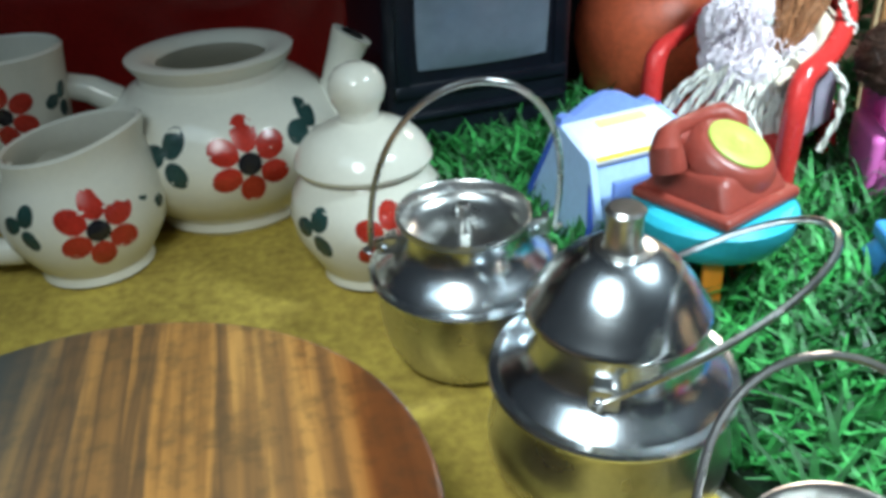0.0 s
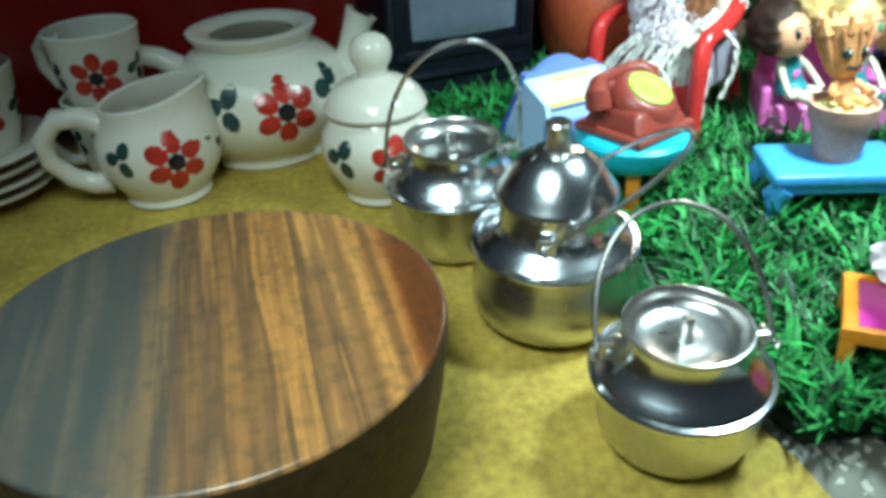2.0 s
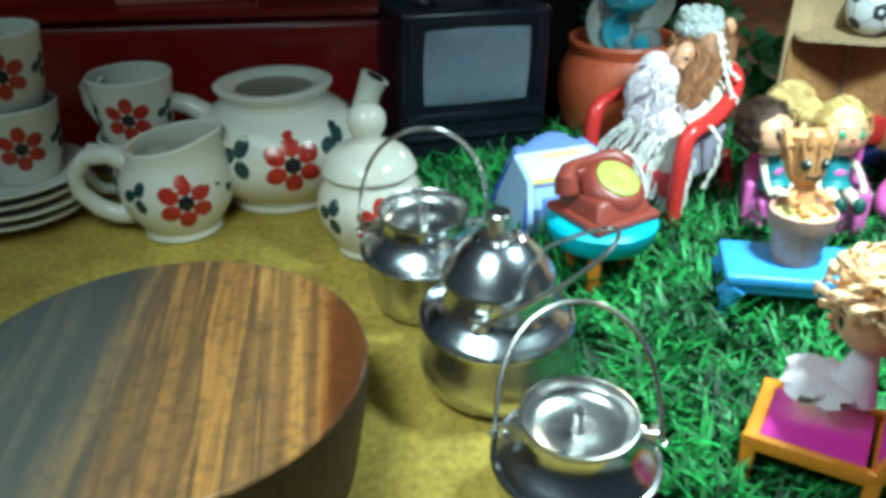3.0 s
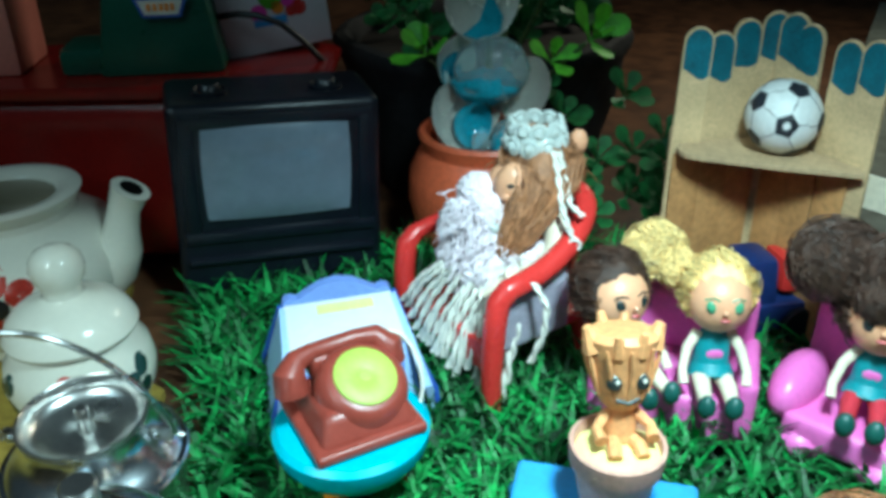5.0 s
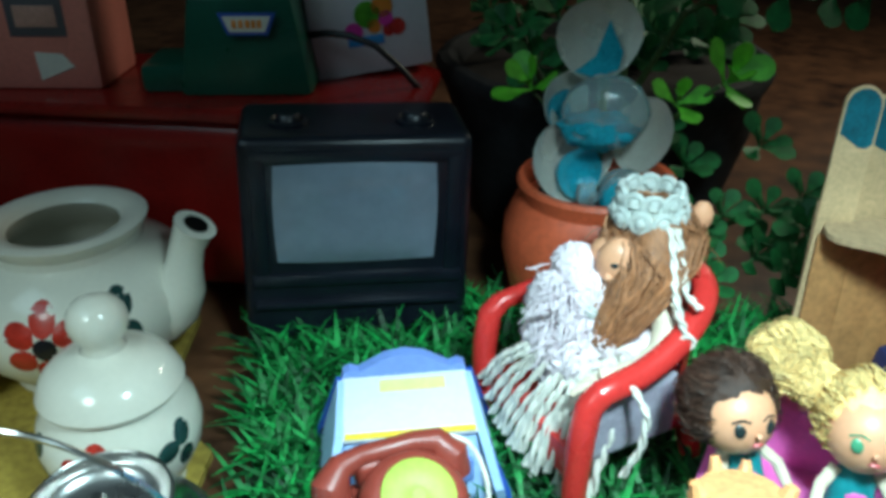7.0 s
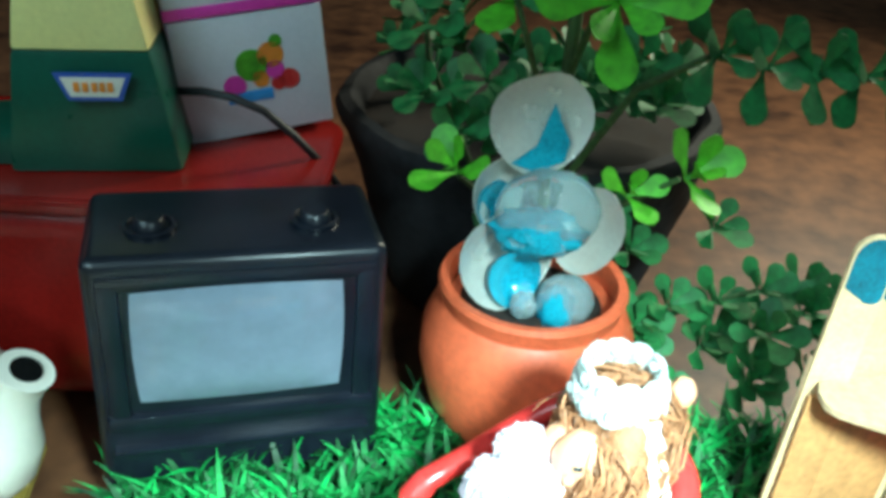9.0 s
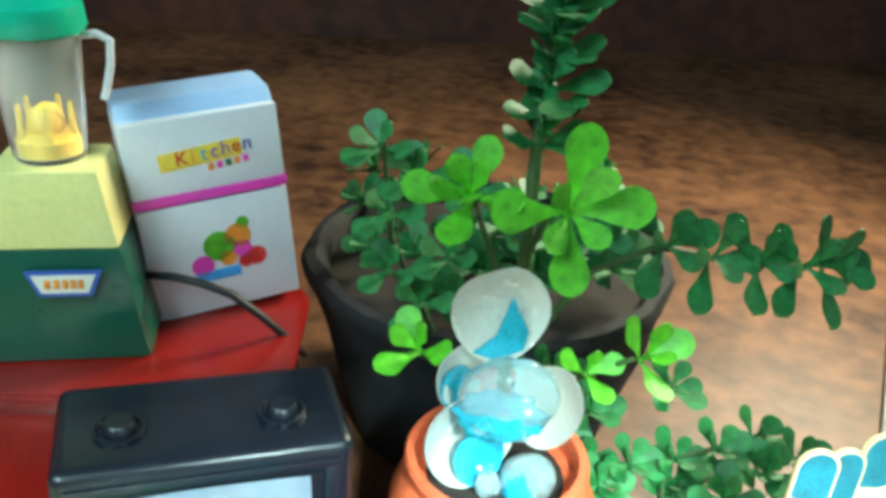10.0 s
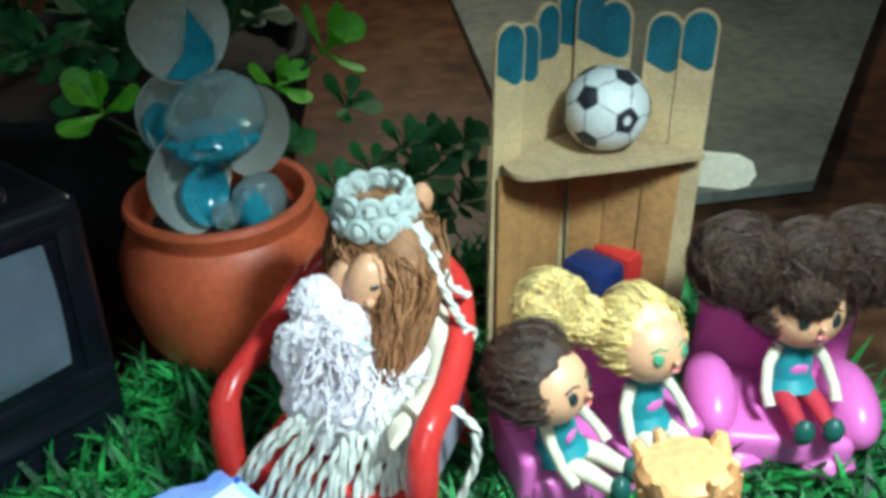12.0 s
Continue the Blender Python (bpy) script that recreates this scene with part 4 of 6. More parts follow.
# ---- orange pot with plastic petals ----
pot = thing("flower_pot", 10.3, 66.9, 0.3, label="glossy orange terracotta pot with dark soil", category="flower pot")
prof = [(0, 0), (3.6, 0.0), (4.2, 0.4), (5.0, 2.0), (5.5, 4.4), (5.4, 6.2), (4.8, 7.5), (4.5, 7.9), (4.55, 8.2), (4.65, 8.5), (4.72, 8.8), (4.6, 9.05), (4.2, 9.0), (4.0, 8.4), (4.2, 7.6), (0.1, 7.4)]
part("body", Geo().lathe(prof, 56), TERRACOTTA, pot)
part("soil", Geo().lathe([(0, 7.7), (2.0, 7.75), (3.4, 7.6), (4.2, 7.45)], 32), SOIL, pot)


def petal_disc(parent, x, y, z, rx, rz, tilt, turn, material, name):
    """A shallow scoop of plastic."""
    vs, fs, n = [], [], 24
    for side in (0, 1):
        for ring in (0.0, 0.35, 0.7, 0.92, 1.0):
            for k in range(n):
                a = 2 * math.pi * k / n
                edge = 1 + 0.05 * math.sin(2 * a + 1) + 0.04 * math.sin(3 * a) + 0.10 * max(0.0, math.cos(a - 1.25)) ** 12
                vs.append((rx * ring * edge * math.cos(a), (0.8 * (1 - ring ** 2) * (1 if side else 0.8) - 0.12 * side), rz * ring * edge * math.sin(a)))
    for side in (0, 1):
        o = side * 5 * n
        for j in range(4):
            for k in range(n):
                k2 = (k + 1) % n
                fs.append((o + j * n + k, o + j * n + k2, o + (j + 1) * n + k2, o + (j + 1) * n + k))
    for k in range(n):
        k2 = (k + 1) % n
        fs.append((4 * n + k, 4 * n + k2, 9 * n + k2, 9 * n + k))
    return part(name, Geo().add(vs, fs, 0, mm(x, y, z, tilt, 0, turn)), material, parent)


bouquet = thing("plastic_flower", 10.2, 66.6, 8.0, label="stack of milky and turquoise plastic petals on a stem", category="artificial flower")
part("stem", Geo().tube([(0, 0, -0.2), (0.1, 0.5, 4.0), (0.0, 0.6, 9.0)], 0.25, 0, 8), STEM, bouquet)
petal_disc(bouquet, -0.45, 0.3, 9.4, 2.25, 2.3, -14, 4, SHELL, "petal")
petal_disc(bouquet, -1.9, 0.5, 5.6, 1.5, 1.9, -10, 30, SHELL, "petal")
petal_disc(bouquet, -1.4, -0.5, 2.7, 2.4, 2.6, -10, 24, SHELL, "petal")
petal_disc(bouquet, 2.4, 1.0, 3.7, 1.9, 2.3, -14, -35, SHELL, "petal")
part("clear_bowl", Geo().ball((0.2, -0.9, 5.6), (2.45, 1.35, 2.15), 0, 32, 0.06, freq=1.5), CLEAR, bouquet)
part("clear_bowl", Geo().ball((1.5, -1.3, 1.0), (1.4, 0.9, 1.5), 0, 26, 0.1), CLEAR, bouquet)
g = Geo().slab([(-1.3, -1.75), (-0.2, -2.1), (1.1, -1.6), (1.3, -0.7), (0.85, 0.2), (0.5, 1.0), (0.15, 0.1), (-0.2, -0.9)], 0.02, 0.14, 0, mm(-0.4, 0.2, 9.4, 76, 0, 4))
part("turquoise_flame", g, BLUE_GLASS, bouquet)
part("turquoise_filling", Geo().ball((-0.15, -1.05, 4.65), (2.1, 1.5, 1.1), 0, 28, 0.22, freq=2), BLUE_GLASS, bouquet)
petal_disc(bouquet, -1.0, -1.0, 2.0, 1.3, 1.5, -12, 20, BLUE_GLASS, "turquoise_petal")
part("turquoise_filling", Geo().ball((1.1, -1.55, 0.8), (0.85, 0.85, 1.15), 0, 22, 0.25, freq=2), BLUE_GLASS, bouquet)
petal_disc(bouquet, -2.2, 0.1, 5.2, 0.9, 1.3, -10, 30, BLUE_GLASS, "turquoise_petal")
for c, r in (((-0.9, -1.9, 4.6), (0.7, 0.5, 0.5)), ((0.5, -2.0, 4.4), (0.6, 0.45, 0.45)), ((-0.2, -2.0, 5.2), (0.5, 0.4, 0.4)), ((-0.5, -1.8, 1.0), (0.6, 0.45, 0.7))):
    part("clear_bead", Geo().ball(c, r, 0, 16, 0.4), CLEAR, bouquet)

# ---- dark planter of the leafy plant ----
planter_dark = thing("dark_planter", 10.8, 84.5, -0.9, label="large dark grey planter with a rough stony surface", category="planter")
prof = [(0, 0), (7.2, 0.0), (7.8, 0.5), (8.6, 4.0), (9.4, 8.0), (9.9, 10.6), (10.2, 11.3), (10.3, 12.0), (10.1, 12.5), (9.6, 12.6), (9.2, 12.1), (8.9, 11.0)]
g = Geo().lathe(prof, 72)
g.v = [(x * (1 + 0.03 * noise.noise(Vector((x, y, z)) * 0.45)), y * (1 + 0.03 * noise.noise(Vector((x, y, z)) * 0.45)), z + 0.25 * noise.noise(Vector((y, x, z)) * 0.3)) for x, y, z in g.v]
part("pot", g, DARK_STONE, planter_dark)
g = Geo().lathe([(0, 11.4), (4.0, 11.5), (7.0, 11.3), (9.2, 11.1)], 40)
g.v = [(x, y, z + 0.5 * noise.noise(Vector((x, y, 0)) * 0.8)) for x, y, z in g.v]
part("soil", g, SOIL, planter_dark)
planter_dark.scale = (1.2, 1.2, 1.05)

# ---- leafy plant ----


def leaf_mesh(name, length, width, material):
    """A spoon-shaped leaf along +x, thick in the middle."""
    vs, fs, nu, nw = [], [], 14, 4
    for side in (1, -1):
        for i in range(nu + 1):
            s = math.sin(0.5 * math.pi * i / nu)
            w = width * (0.13 + 0.87 * math.sin(min(1.0, s * 1.25) ** 2.0 * math.pi * 0.5)) * math.sqrt(max(0.0, 1 - max(0.0, (s - 0.68) / 0.32) ** 2))
            for j in range(nw + 1):
                q = j / nw * 2 - 1
                z = 0.35 * length * (0.25 * s - 0.35 * s * s) + 0.10 * width * q * q + side * 0.06 * (1 - q * q)
                vs.append((s * length, q * w, z))
    row, off = nw + 1, (nu + 1) * (nw + 1)
    for o in (0, off):
        for i in range(nu):
            for j in range(nw):
                a = o + i * row + j
                fs.append((a, a + row, a + row + 1, a + 1))
    return mesh(name, Geo().add(vs, fs), material, 80)


LEAVES = [leaf_mesh("leaf", 3.3, 0.84, LEAF), leaf_mesh("leaf", 2.9, 0.78, LEAF_DARK), leaf_mesh("leaf", 2.4, 0.68, LEAF), leaf_mesh("leaf", 2.2, 0.66, LEAF_DARK)]
plant = thing("leafy_plant", 12.5, 72.0, -0.4, label="leafy plant with bright lime and deep green spoon leaves", category="plant")
PX, PY, PZ = 12.5, 72.0, -0.4


def rosette(c, axis, n, which, spread=65, scale=1.0, seed=1, layers=2):
    """Leaves round an axis at a place of the world, in centimetres."""
    rng = random.Random(seed)
    turn = Vector(axis).to_track_quat("Z", "Y").to_matrix().to_4x4()
    for k in range(n):
        layer = k % layers
        a = 360 * k / n + rng.uniform(-14, 14)
        lift = 90 - spread + 28 * layer + rng.uniform(-8, 8)
        s = scale * rng.uniform(0.85, 1.1) * (1 - 0.22 * layer)
        m = pose((c[0] - PX) * 0.01, (c[1] - PY) * 0.01, (c[2] - PZ) * 0.01) @ turn @ pose(0, 0, 0, 0, 0, a) @ pose(0, 0, 0.004 * layer, 0, -lift, 0) @ Matrix.Scale(s, 4)
        part("leaf", LEAVES[which], None, plant, at=m)


def stem(points, r=0.22):
    part("stem", Geo().tube([(x - PX, y - PY, z - PZ) for x, y, z in points], [r * (1 - 0.4 * k / (len(points) - 1)) for k in range(len(points))], 0, 8), STEM, plant)


stem([(12.0, 72.5, -0.4), (11.6, 72.2, 10), (11.3, 71.5, 18), (11.2, 71, 26), (11.6, 71, 31)], 0.45)
stem([(11.5, 72, 14), (9.6, 70, 18.5), (8.2, 67.8, 22.6)])
stem([(11.3, 71.5, 18), (11.7, 69, 21.5), (12.0, 66.4, 23.2)])
stem([(12.0, 72.5, 12), (14.5, 70.5, 18), (17.2, 69, 20.3), (20.5, 68.3, 20.0), (24.2, 68, 20.0)])
stem([(11.8, 72.5, 6), (8.5, 70.8, 11), (6.3, 69.3, 13.4)])
stem([(12.0, 72.5, 6), (14.5, 69.8, 12), (16.6, 67.6, 14.8)])
stem([(11.6, 72.3, 4), (7.0, 73.5, 12), (4.4, 73.4, 18), (3.8, 73.4, 24)])
stem([(13, 72.5, 0), (18, 71.5, 4), (23, 70.5, 7)])
rosette((8.1, 67.6, 22.9), (-0.3, -0.75, 0.75), 8, 0, 60, 1.0, 3)
rosette((12.0, 66.2, 23.1), (0.15, -0.85, 0.35), 8, 0, 74, 1.1, 5)
rosette((11.4, 70.8, 27.0), (0, -0.6, 0.8), 8, 1, 55, 1.0, 7)
rosette((11.6, 70.8, 30.5), (0, -0.5, 0.8), 8, 1, 55, 1.0, 9)
for k, (x, y, z) in enumerate([(11.3, 71.0, 24.2), (11.3, 70.9, 25.6), (11.5, 70.8, 28.4), (11.6, 70.7, 29.6), (11.7, 70.6, 32.0)]):
    rosette((x, y, z), (0.1 * (-1) ** k, -0.45, 0.85), 7, 3, 50, 1.15, 80 + k)
for k, (x, y, z) in enumerate([(17.3, 68.8, 20.4), (19.4, 68.4, 20.1), (21.6, 68.2, 20.0), (23.6, 68.0, 20.0)]):
    rosette((x, y, z), (0.25, -0.8, 0.5), 6, 1, 72, 0.95, 20 + k)
rosette((24.6, 67.9, 20.2), (0.5, -0.7, 0.4), 6, 1, 68, 1.15, 31)
rosette((6.2, 69.0, 13.7), (-0.3, -0.5, 0.8), 6, 2, 55, 1.05, 33)
rosette((16.7, 67.2, 15.0), (0.4, -0.6, 0.7), 6, 2, 55, 1.15, 35)
rosette((14.4, 68.2, 13.4), (0.2, -0.6, 0.7), 5, 2, 55, 0.9, 37)
for k, (x, y, z) in enumerate([(7.5, 73.0, 17), (8.5, 73.0, 21), (15.0, 72.5, 18.5), (4.4, 73.2, 16), (4.3, 73.0, 19.5), (3.8, 73.0, 23), (6.2, 73.2, 14), (5.6, 73.2, 21.5)]):
    rosette((x, y, z), (-0.2, -0.6, 0.7), 6, 3, 62, 1.05, 40 + k)
for k, (x, y, z) in enumerate([(21, 70.8, 5.8), (23, 70.3, 7.0), (25.5, 70, 6.0), (18.5, 71, 5.2), (27, 69, 4.0), (16, 72, 8), (20.5, 72.5, 9.5), (13.5, 72.0, 10.5), (8.5, 72.5, 9.5), (24, 72, 3.0), (17, 69, 3.0)]):
    rosette((x, y, z), (0.2, -0.5, 0.8), 7, 3, 62, 1.0, 60 + k)
rng = random.Random(77)
for k in range(16):
    rosette((rng.uniform(15, 29), rng.uniform(66.5, 74), rng.uniform(1.5, 6.5)), (rng.uniform(-0.3, 0.4), -0.5, 0.8), 7, 3, 62, 1.0, 100 + k)
for k in range(36):
    a = rng.uniform(0, 6.283)
    d = rng.uniform(1, 11.2)
    rosette((10.8 + d * math.cos(a), 84.5 + d * math.sin(a), rng.uniform(12.2, 15.0)), (0.5 * math.cos(a), 0.5 * math.sin(a) - 0.3, 0.8), 7, 3, 60, 1.1, 130 + k)

# ---- stick shelf ----
shelf = thing("stick_shelf", 0, 0, TURF_Z, label="corner shelf of craft sticks with teal painted tips", category="shelf")


def stick(parent, x, y, z, length, turn, lean=0.0, tip=True, roll=0.0, wide=0.8):
    """A craft stick standing at x, y with rounded ends; its tip is dipped in paint."""
    w, r = wide, wide
    outline = [(w * math.sin(radians(a)), length - r + r * math.cos(radians(a))) for a in range(-90, 91, 15)] + [(-w * math.sin(radians(a)), r - r * math.cos(radians(a))) for a in range(-90, 91, 30)]
    at = mm(x, y, z, 0, 0, turn) @ mm(0, 0, 0, 90 + lean, 0, 0) @ mm(0, 0, 0, 0, 0, roll)
    s = part("stick", Geo().slab(outline[::-1], -0.1, 0.1, 0, at), STICK_WOOD, parent)
    if tip:
        cut = length - 2.5
        k = 0.9
        low = 0.22 * math.sin(x * 7.0)
        pts = [(q[0] * k, q[1] - 0.1) for q in outline[:13]] + [(w * k, cut + 0.15 + low), (w * 0.6, cut - 0.05 + low), (w * 0.2, cut - 0.1 + low * 0.6), (-w * 0.2, cut - 0.02), (-w * 0.6, cut + 0.02 - low * 0.8), (-w * k, cut + 0.12 - low)]
        part("painted_tip", Geo().slab(pts[::-1], -0.118, 0.118, 0, at), STICK_PAINT, s)


ax, ay, bx, by, cx, cy = 19.7, 57.0, 25.2, 58.4, 28.4, 53.2
dl = Vector((bx - ax, by - ay)).normalized()
tl = math.degrees(math.atan2(dl.y, dl.x))
for k, h in enumerate((17.5, 17.1, 17.7)):
    d = 0.75 + 1.72 * k
    stick(shelf, ax + dl.x * d, ay + dl.y * d + 0.14 * (k % 2), 0.3, h, tl - 9 - 8 * (k == 0), 0, True, 0.9 * (k - 1), 0.78)
dr = Vector((cx - bx, cy - by)).normalized()
tr = math.degrees(math.atan2(dr.y, dr.x))
stick(shelf, bx - 0.1, by - 0.1, 0.3, 18.0, (tl + tr) / 2 + 10, wide=0.72)
stick(shelf, bx + 0.75, by - 1.25, 0.3, 18.1, tr + 12, 0, True, 1)
for k, h in enumerate((17.7, 17.3, 17.6)):
    d = 2.5 + 1.62 * k + (0.3 if k == 2 else 0)
    stick(shelf, bx + dr.x * d + 0.1 * (k % 2), by + dr.y * d + 0.06 * (k % 2), 0.3, h, tr, 0, True, (1.2, -1.0, 0.4)[k])
back = Geo().box((0, 0, 0), (5.6, 0.15, 12.0), 0.03, 0, mm((ax + bx) / 2 - dl.y * -0.25, (ay + by) / 2 + 0.35, 6.3, 0, 0, tl))
part("left_backing", back, CARD, shelf)
back = Geo().box((0, 0, 0), (5.6, 0.15, 12.0), 0.03, 0, mm((bx + cx) / 2 + 0.4, (by + cy) / 2 + 0.25, 6.3, 0, 0, tr))
part("right_backing", back, CARD, shelf)
# Planks added over the lower sticks to carry the orange cast of the light.
for k in range(3):
    d = 1.0 + 1.75 * k
    part("tint_plank", Geo().box((0, 0, 0), (1.7, 0.12, 10.4), 0.04, 0, mm(ax + dl.x * d + 0.1, ay + dl.y * d - 0.28 - 0.04 * (k % 2), 5.7, 0, 0, tl - 2)), TINTED_WOOD, shelf)
    d = 1.6 + 1.75 * k
    part("tint_plank", Geo().box((0, 0, 0), (1.7, 0.12, 10.4), 0.04, 0, mm(bx + dr.x * d - 0.26 - 0.04 * (k % 2), by + dr.y * d - 0.14, 5.7, 0, 0, tr)), TINTED_WOOD, shelf)
g = Geo().slab([(19.95, 56.3), (20.0, 55.6), (20.3, 55.2), (20.9, 54.9), (24.5, 53.4), (28.3, 52.1), (28.4, 53.0), (25.4, 58.1), (20.2, 56.9)], 11.25, 11.5)
part("shelf_board", g, CARD, shelf)
g = Geo().slab([(19.8, 56.4), (24.0, 52.0), (29.6, 51.2), (30.2, 52.4), (27.0, 58.6)], 0.25, 0.5)
part("base_board", g, CARD, shelf)
outline = [(0, -0.9), (4.2, -0.9), (4.9, -0.6), (5.15, 0), (4.9, 0.6), (4.2, 0.9), (0, 0.9)]
part("cross_stick", Geo().slab(outline, -0.1, 0.1, 0, mm(27.9, 55.2, 10.0, 0, 0, tr + 8) @ mm(0, 0, 0, 90, 0, 0)), PALE_STICK, shelf)


def football(x, y, z, r):
    """A ball with twelve dark five-sided panels."""
    t = thing("toy_football", x, y, z, 0, label="small white football with black panels on the shelf", category="ball")
    part("ball", Geo().ball((0, 0, r), r, 0, 40), BALL_WHITE, t)
    p = (1 + 5 ** 0.5) / 2
    n, r_ = Vector((-0.67, -0.65, 0.36)).normalized(), Vector((0.82, -0.57, 0.0)).normalized()
    e_y = (n.cross(r_) * 0.53 - r_ * 0.85).normalized()
    spin = Matrix((e_y.cross(n), e_y, n)).transposed()
    centres = [spin @ Vector(v).normalized() for v in [(0, a, b * p) for a in (-1, 1) for b in (-1, 1)] + [(a, b * p, 0) for a in (-1, 1) for b in (-1, 1)] + [(b * p, 0, a) for a in (-1, 1) for b in (-1, 1)]]
    for c in centres:
        near = min((d for d in centres if d is not c), key=lambda d: (d - c).length)
        u = (near - c * c.dot(near)).normalized()
        w = c.cross(u)
        vs = [c * (r * 1.034)]
        for ring, lift in ((0.6, 1.034), (1.0, 1.02)):
            for k in range(5):
                a = 2 * math.pi * k / 5
                vs.append((c + (u * math.cos(a) + w * math.sin(a)) * 0.33 * ring).normalized() * (r * lift))
        fs = [(0, 1 + k, 1 + (k + 1) % 5) for k in range(5)] + [(1 + k, 6 + k, 6 + (k + 1) % 5, 1 + (k + 1) % 5) for k in range(5)]
        part("panel", Geo().add([v + Vector((0, 0, r)) for v in vs], fs), BALL_BLACK, t)
        for k in range(5):
            a = 2 * math.pi * k / 5
            d = u * math.cos(a) + w * math.sin(a)
            pts = [(c + d * s).normalized() * (r * 0.998) + Vector((0, 0, r)) for s in (0.36, 0.52, 0.66)]
            part("seam", Geo().tube(pts, 0.025, 0, 5), STICKER_GREY, t)


football(25.1, 55.5, TURF_Z + 11.5, 1.95)

truck = thing("toy_truck", 24.9, 55.0, TURF_Z + 0.5, 10, label="blue toy truck with red and yellow load", category="toy truck")
part("chassis", Geo().box((0, 0, 1.3), (6.2, 3.0, 1.5), 0.3), TRUCK_BLUE, truck)
part("cab", Geo().box((-0.3, 0, 3.0), (2.2, 2.6, 2.4), 0.35, taper=(0.8, 0.9)), TRUCK_BLUE, truck)
part("red_load", Geo().box((1.9, 0, 3.2), (1.9, 2.2, 1.7), 0.4), PLASTIC_RED, truck)
part("yellow_lamp", Geo().ball((-2.2, -0.4, 3.2), 0.6, 0, 14), STICKER_YELLOW, truck)
for x in (-1.9, 1.9):
    for y in (-1.5, 1.5):
        part("wheel", Geo().lathe([(0, -0.3), (0.8, -0.3), (0.9, -0.2), (0.9, 0.2), (0.8, 0.3), (0, 0.3)], 20, 0, mm(x, y, 0.9, 90, 0, 0)), PLASTIC_BLACK, truck)

truck.scale = (1.1, 1.1, 1.25)

# ---- dolls ----


def curls(g, c, r, n, mi, seed, size=0.5, up=1.0, bare=False, thick=1.0, wild=0.7):
    """A head of hair from many thin wavy locks that lie round it."""
    rng = random.Random(seed)
    for _ in range(n * 8):
        a, s = rng.uniform(0, 6.283), rng.uniform(-0.5, 1)
        k = math.sqrt(max(0.0, 1 - s * s))
        d = Vector((k * math.cos(a), k * math.sin(a), s * up))
        comb = Vector((0, 0.9, -0.44)) if bare else Vector((0, 0, -1))
        if bare and d.dot(comb) < -0.42:
            continue
        side = comb - d * d.dot(comb)
        side = side.normalized() if side.length > 0.05 else d.orthogonal().normalized()
        side.rotate(Matrix.Rotation(rng.gauss(0, wild), 3, d))
        w = d.cross(side)
        out, ph, pts = rng.uniform(0.98, 1.12) + (0.12 if rng.random() < 0.08 else 0), rng.uniform(0, 6.283), []
        for q in range(5):
            e = (d + side * (q - 1.6) * 0.26 * (size + 0.4)).normalized() * (out + 0.015 * q)
            e = e + w * 0.13 * size * math.sin(q * 1.5 + ph)
            pts.append((c[0] + e.x * r[0], c[1] + e.y * r[1], c[2] + e.z * r[2]))
        g.tube(pts, [v * thick for v in (0.02, 0.055, 0.06, 0.05, 0.012)], mi, 3 if thick < 1.5 else 6, flat=0.6)


def face(g, c, r, turn, mi_eye, mi_lip, tilt=0.0):
    """Two eyes and a mouth on the front of a head."""
    at = mm(*c, 0, 0, turn) @ mm(0, 0, 0, tilt, 0, 0)
    for s in (-1, 1):
        g.ball((s * 0.38 * r, -0.81 * r, -0.08 * r), (0.19 * r, 0.10 * r, 0.22 * r), mi_eye, 12, at=at)
        g.tube([(s * 0.16 * r, -0.93 * r, 0.10 * r), (s * 0.38 * r, -0.90 * r, 0.2 * r), (s * 0.6 * r, -0.77 * r, 0.12 * r)], 0.03 * r, mi_eye, 5, at=at)
    g.ball((0, -0.92 * r, -0.5 * r), (0.16 * r, 0.07 * r, 0.06 * r), mi_lip, 8, at=at)
    g.ball((0, -1.0 * r, -0.26 * r), (0.09 * r, 0.1 * r, 0.08 * r), 0, 8, at=at)


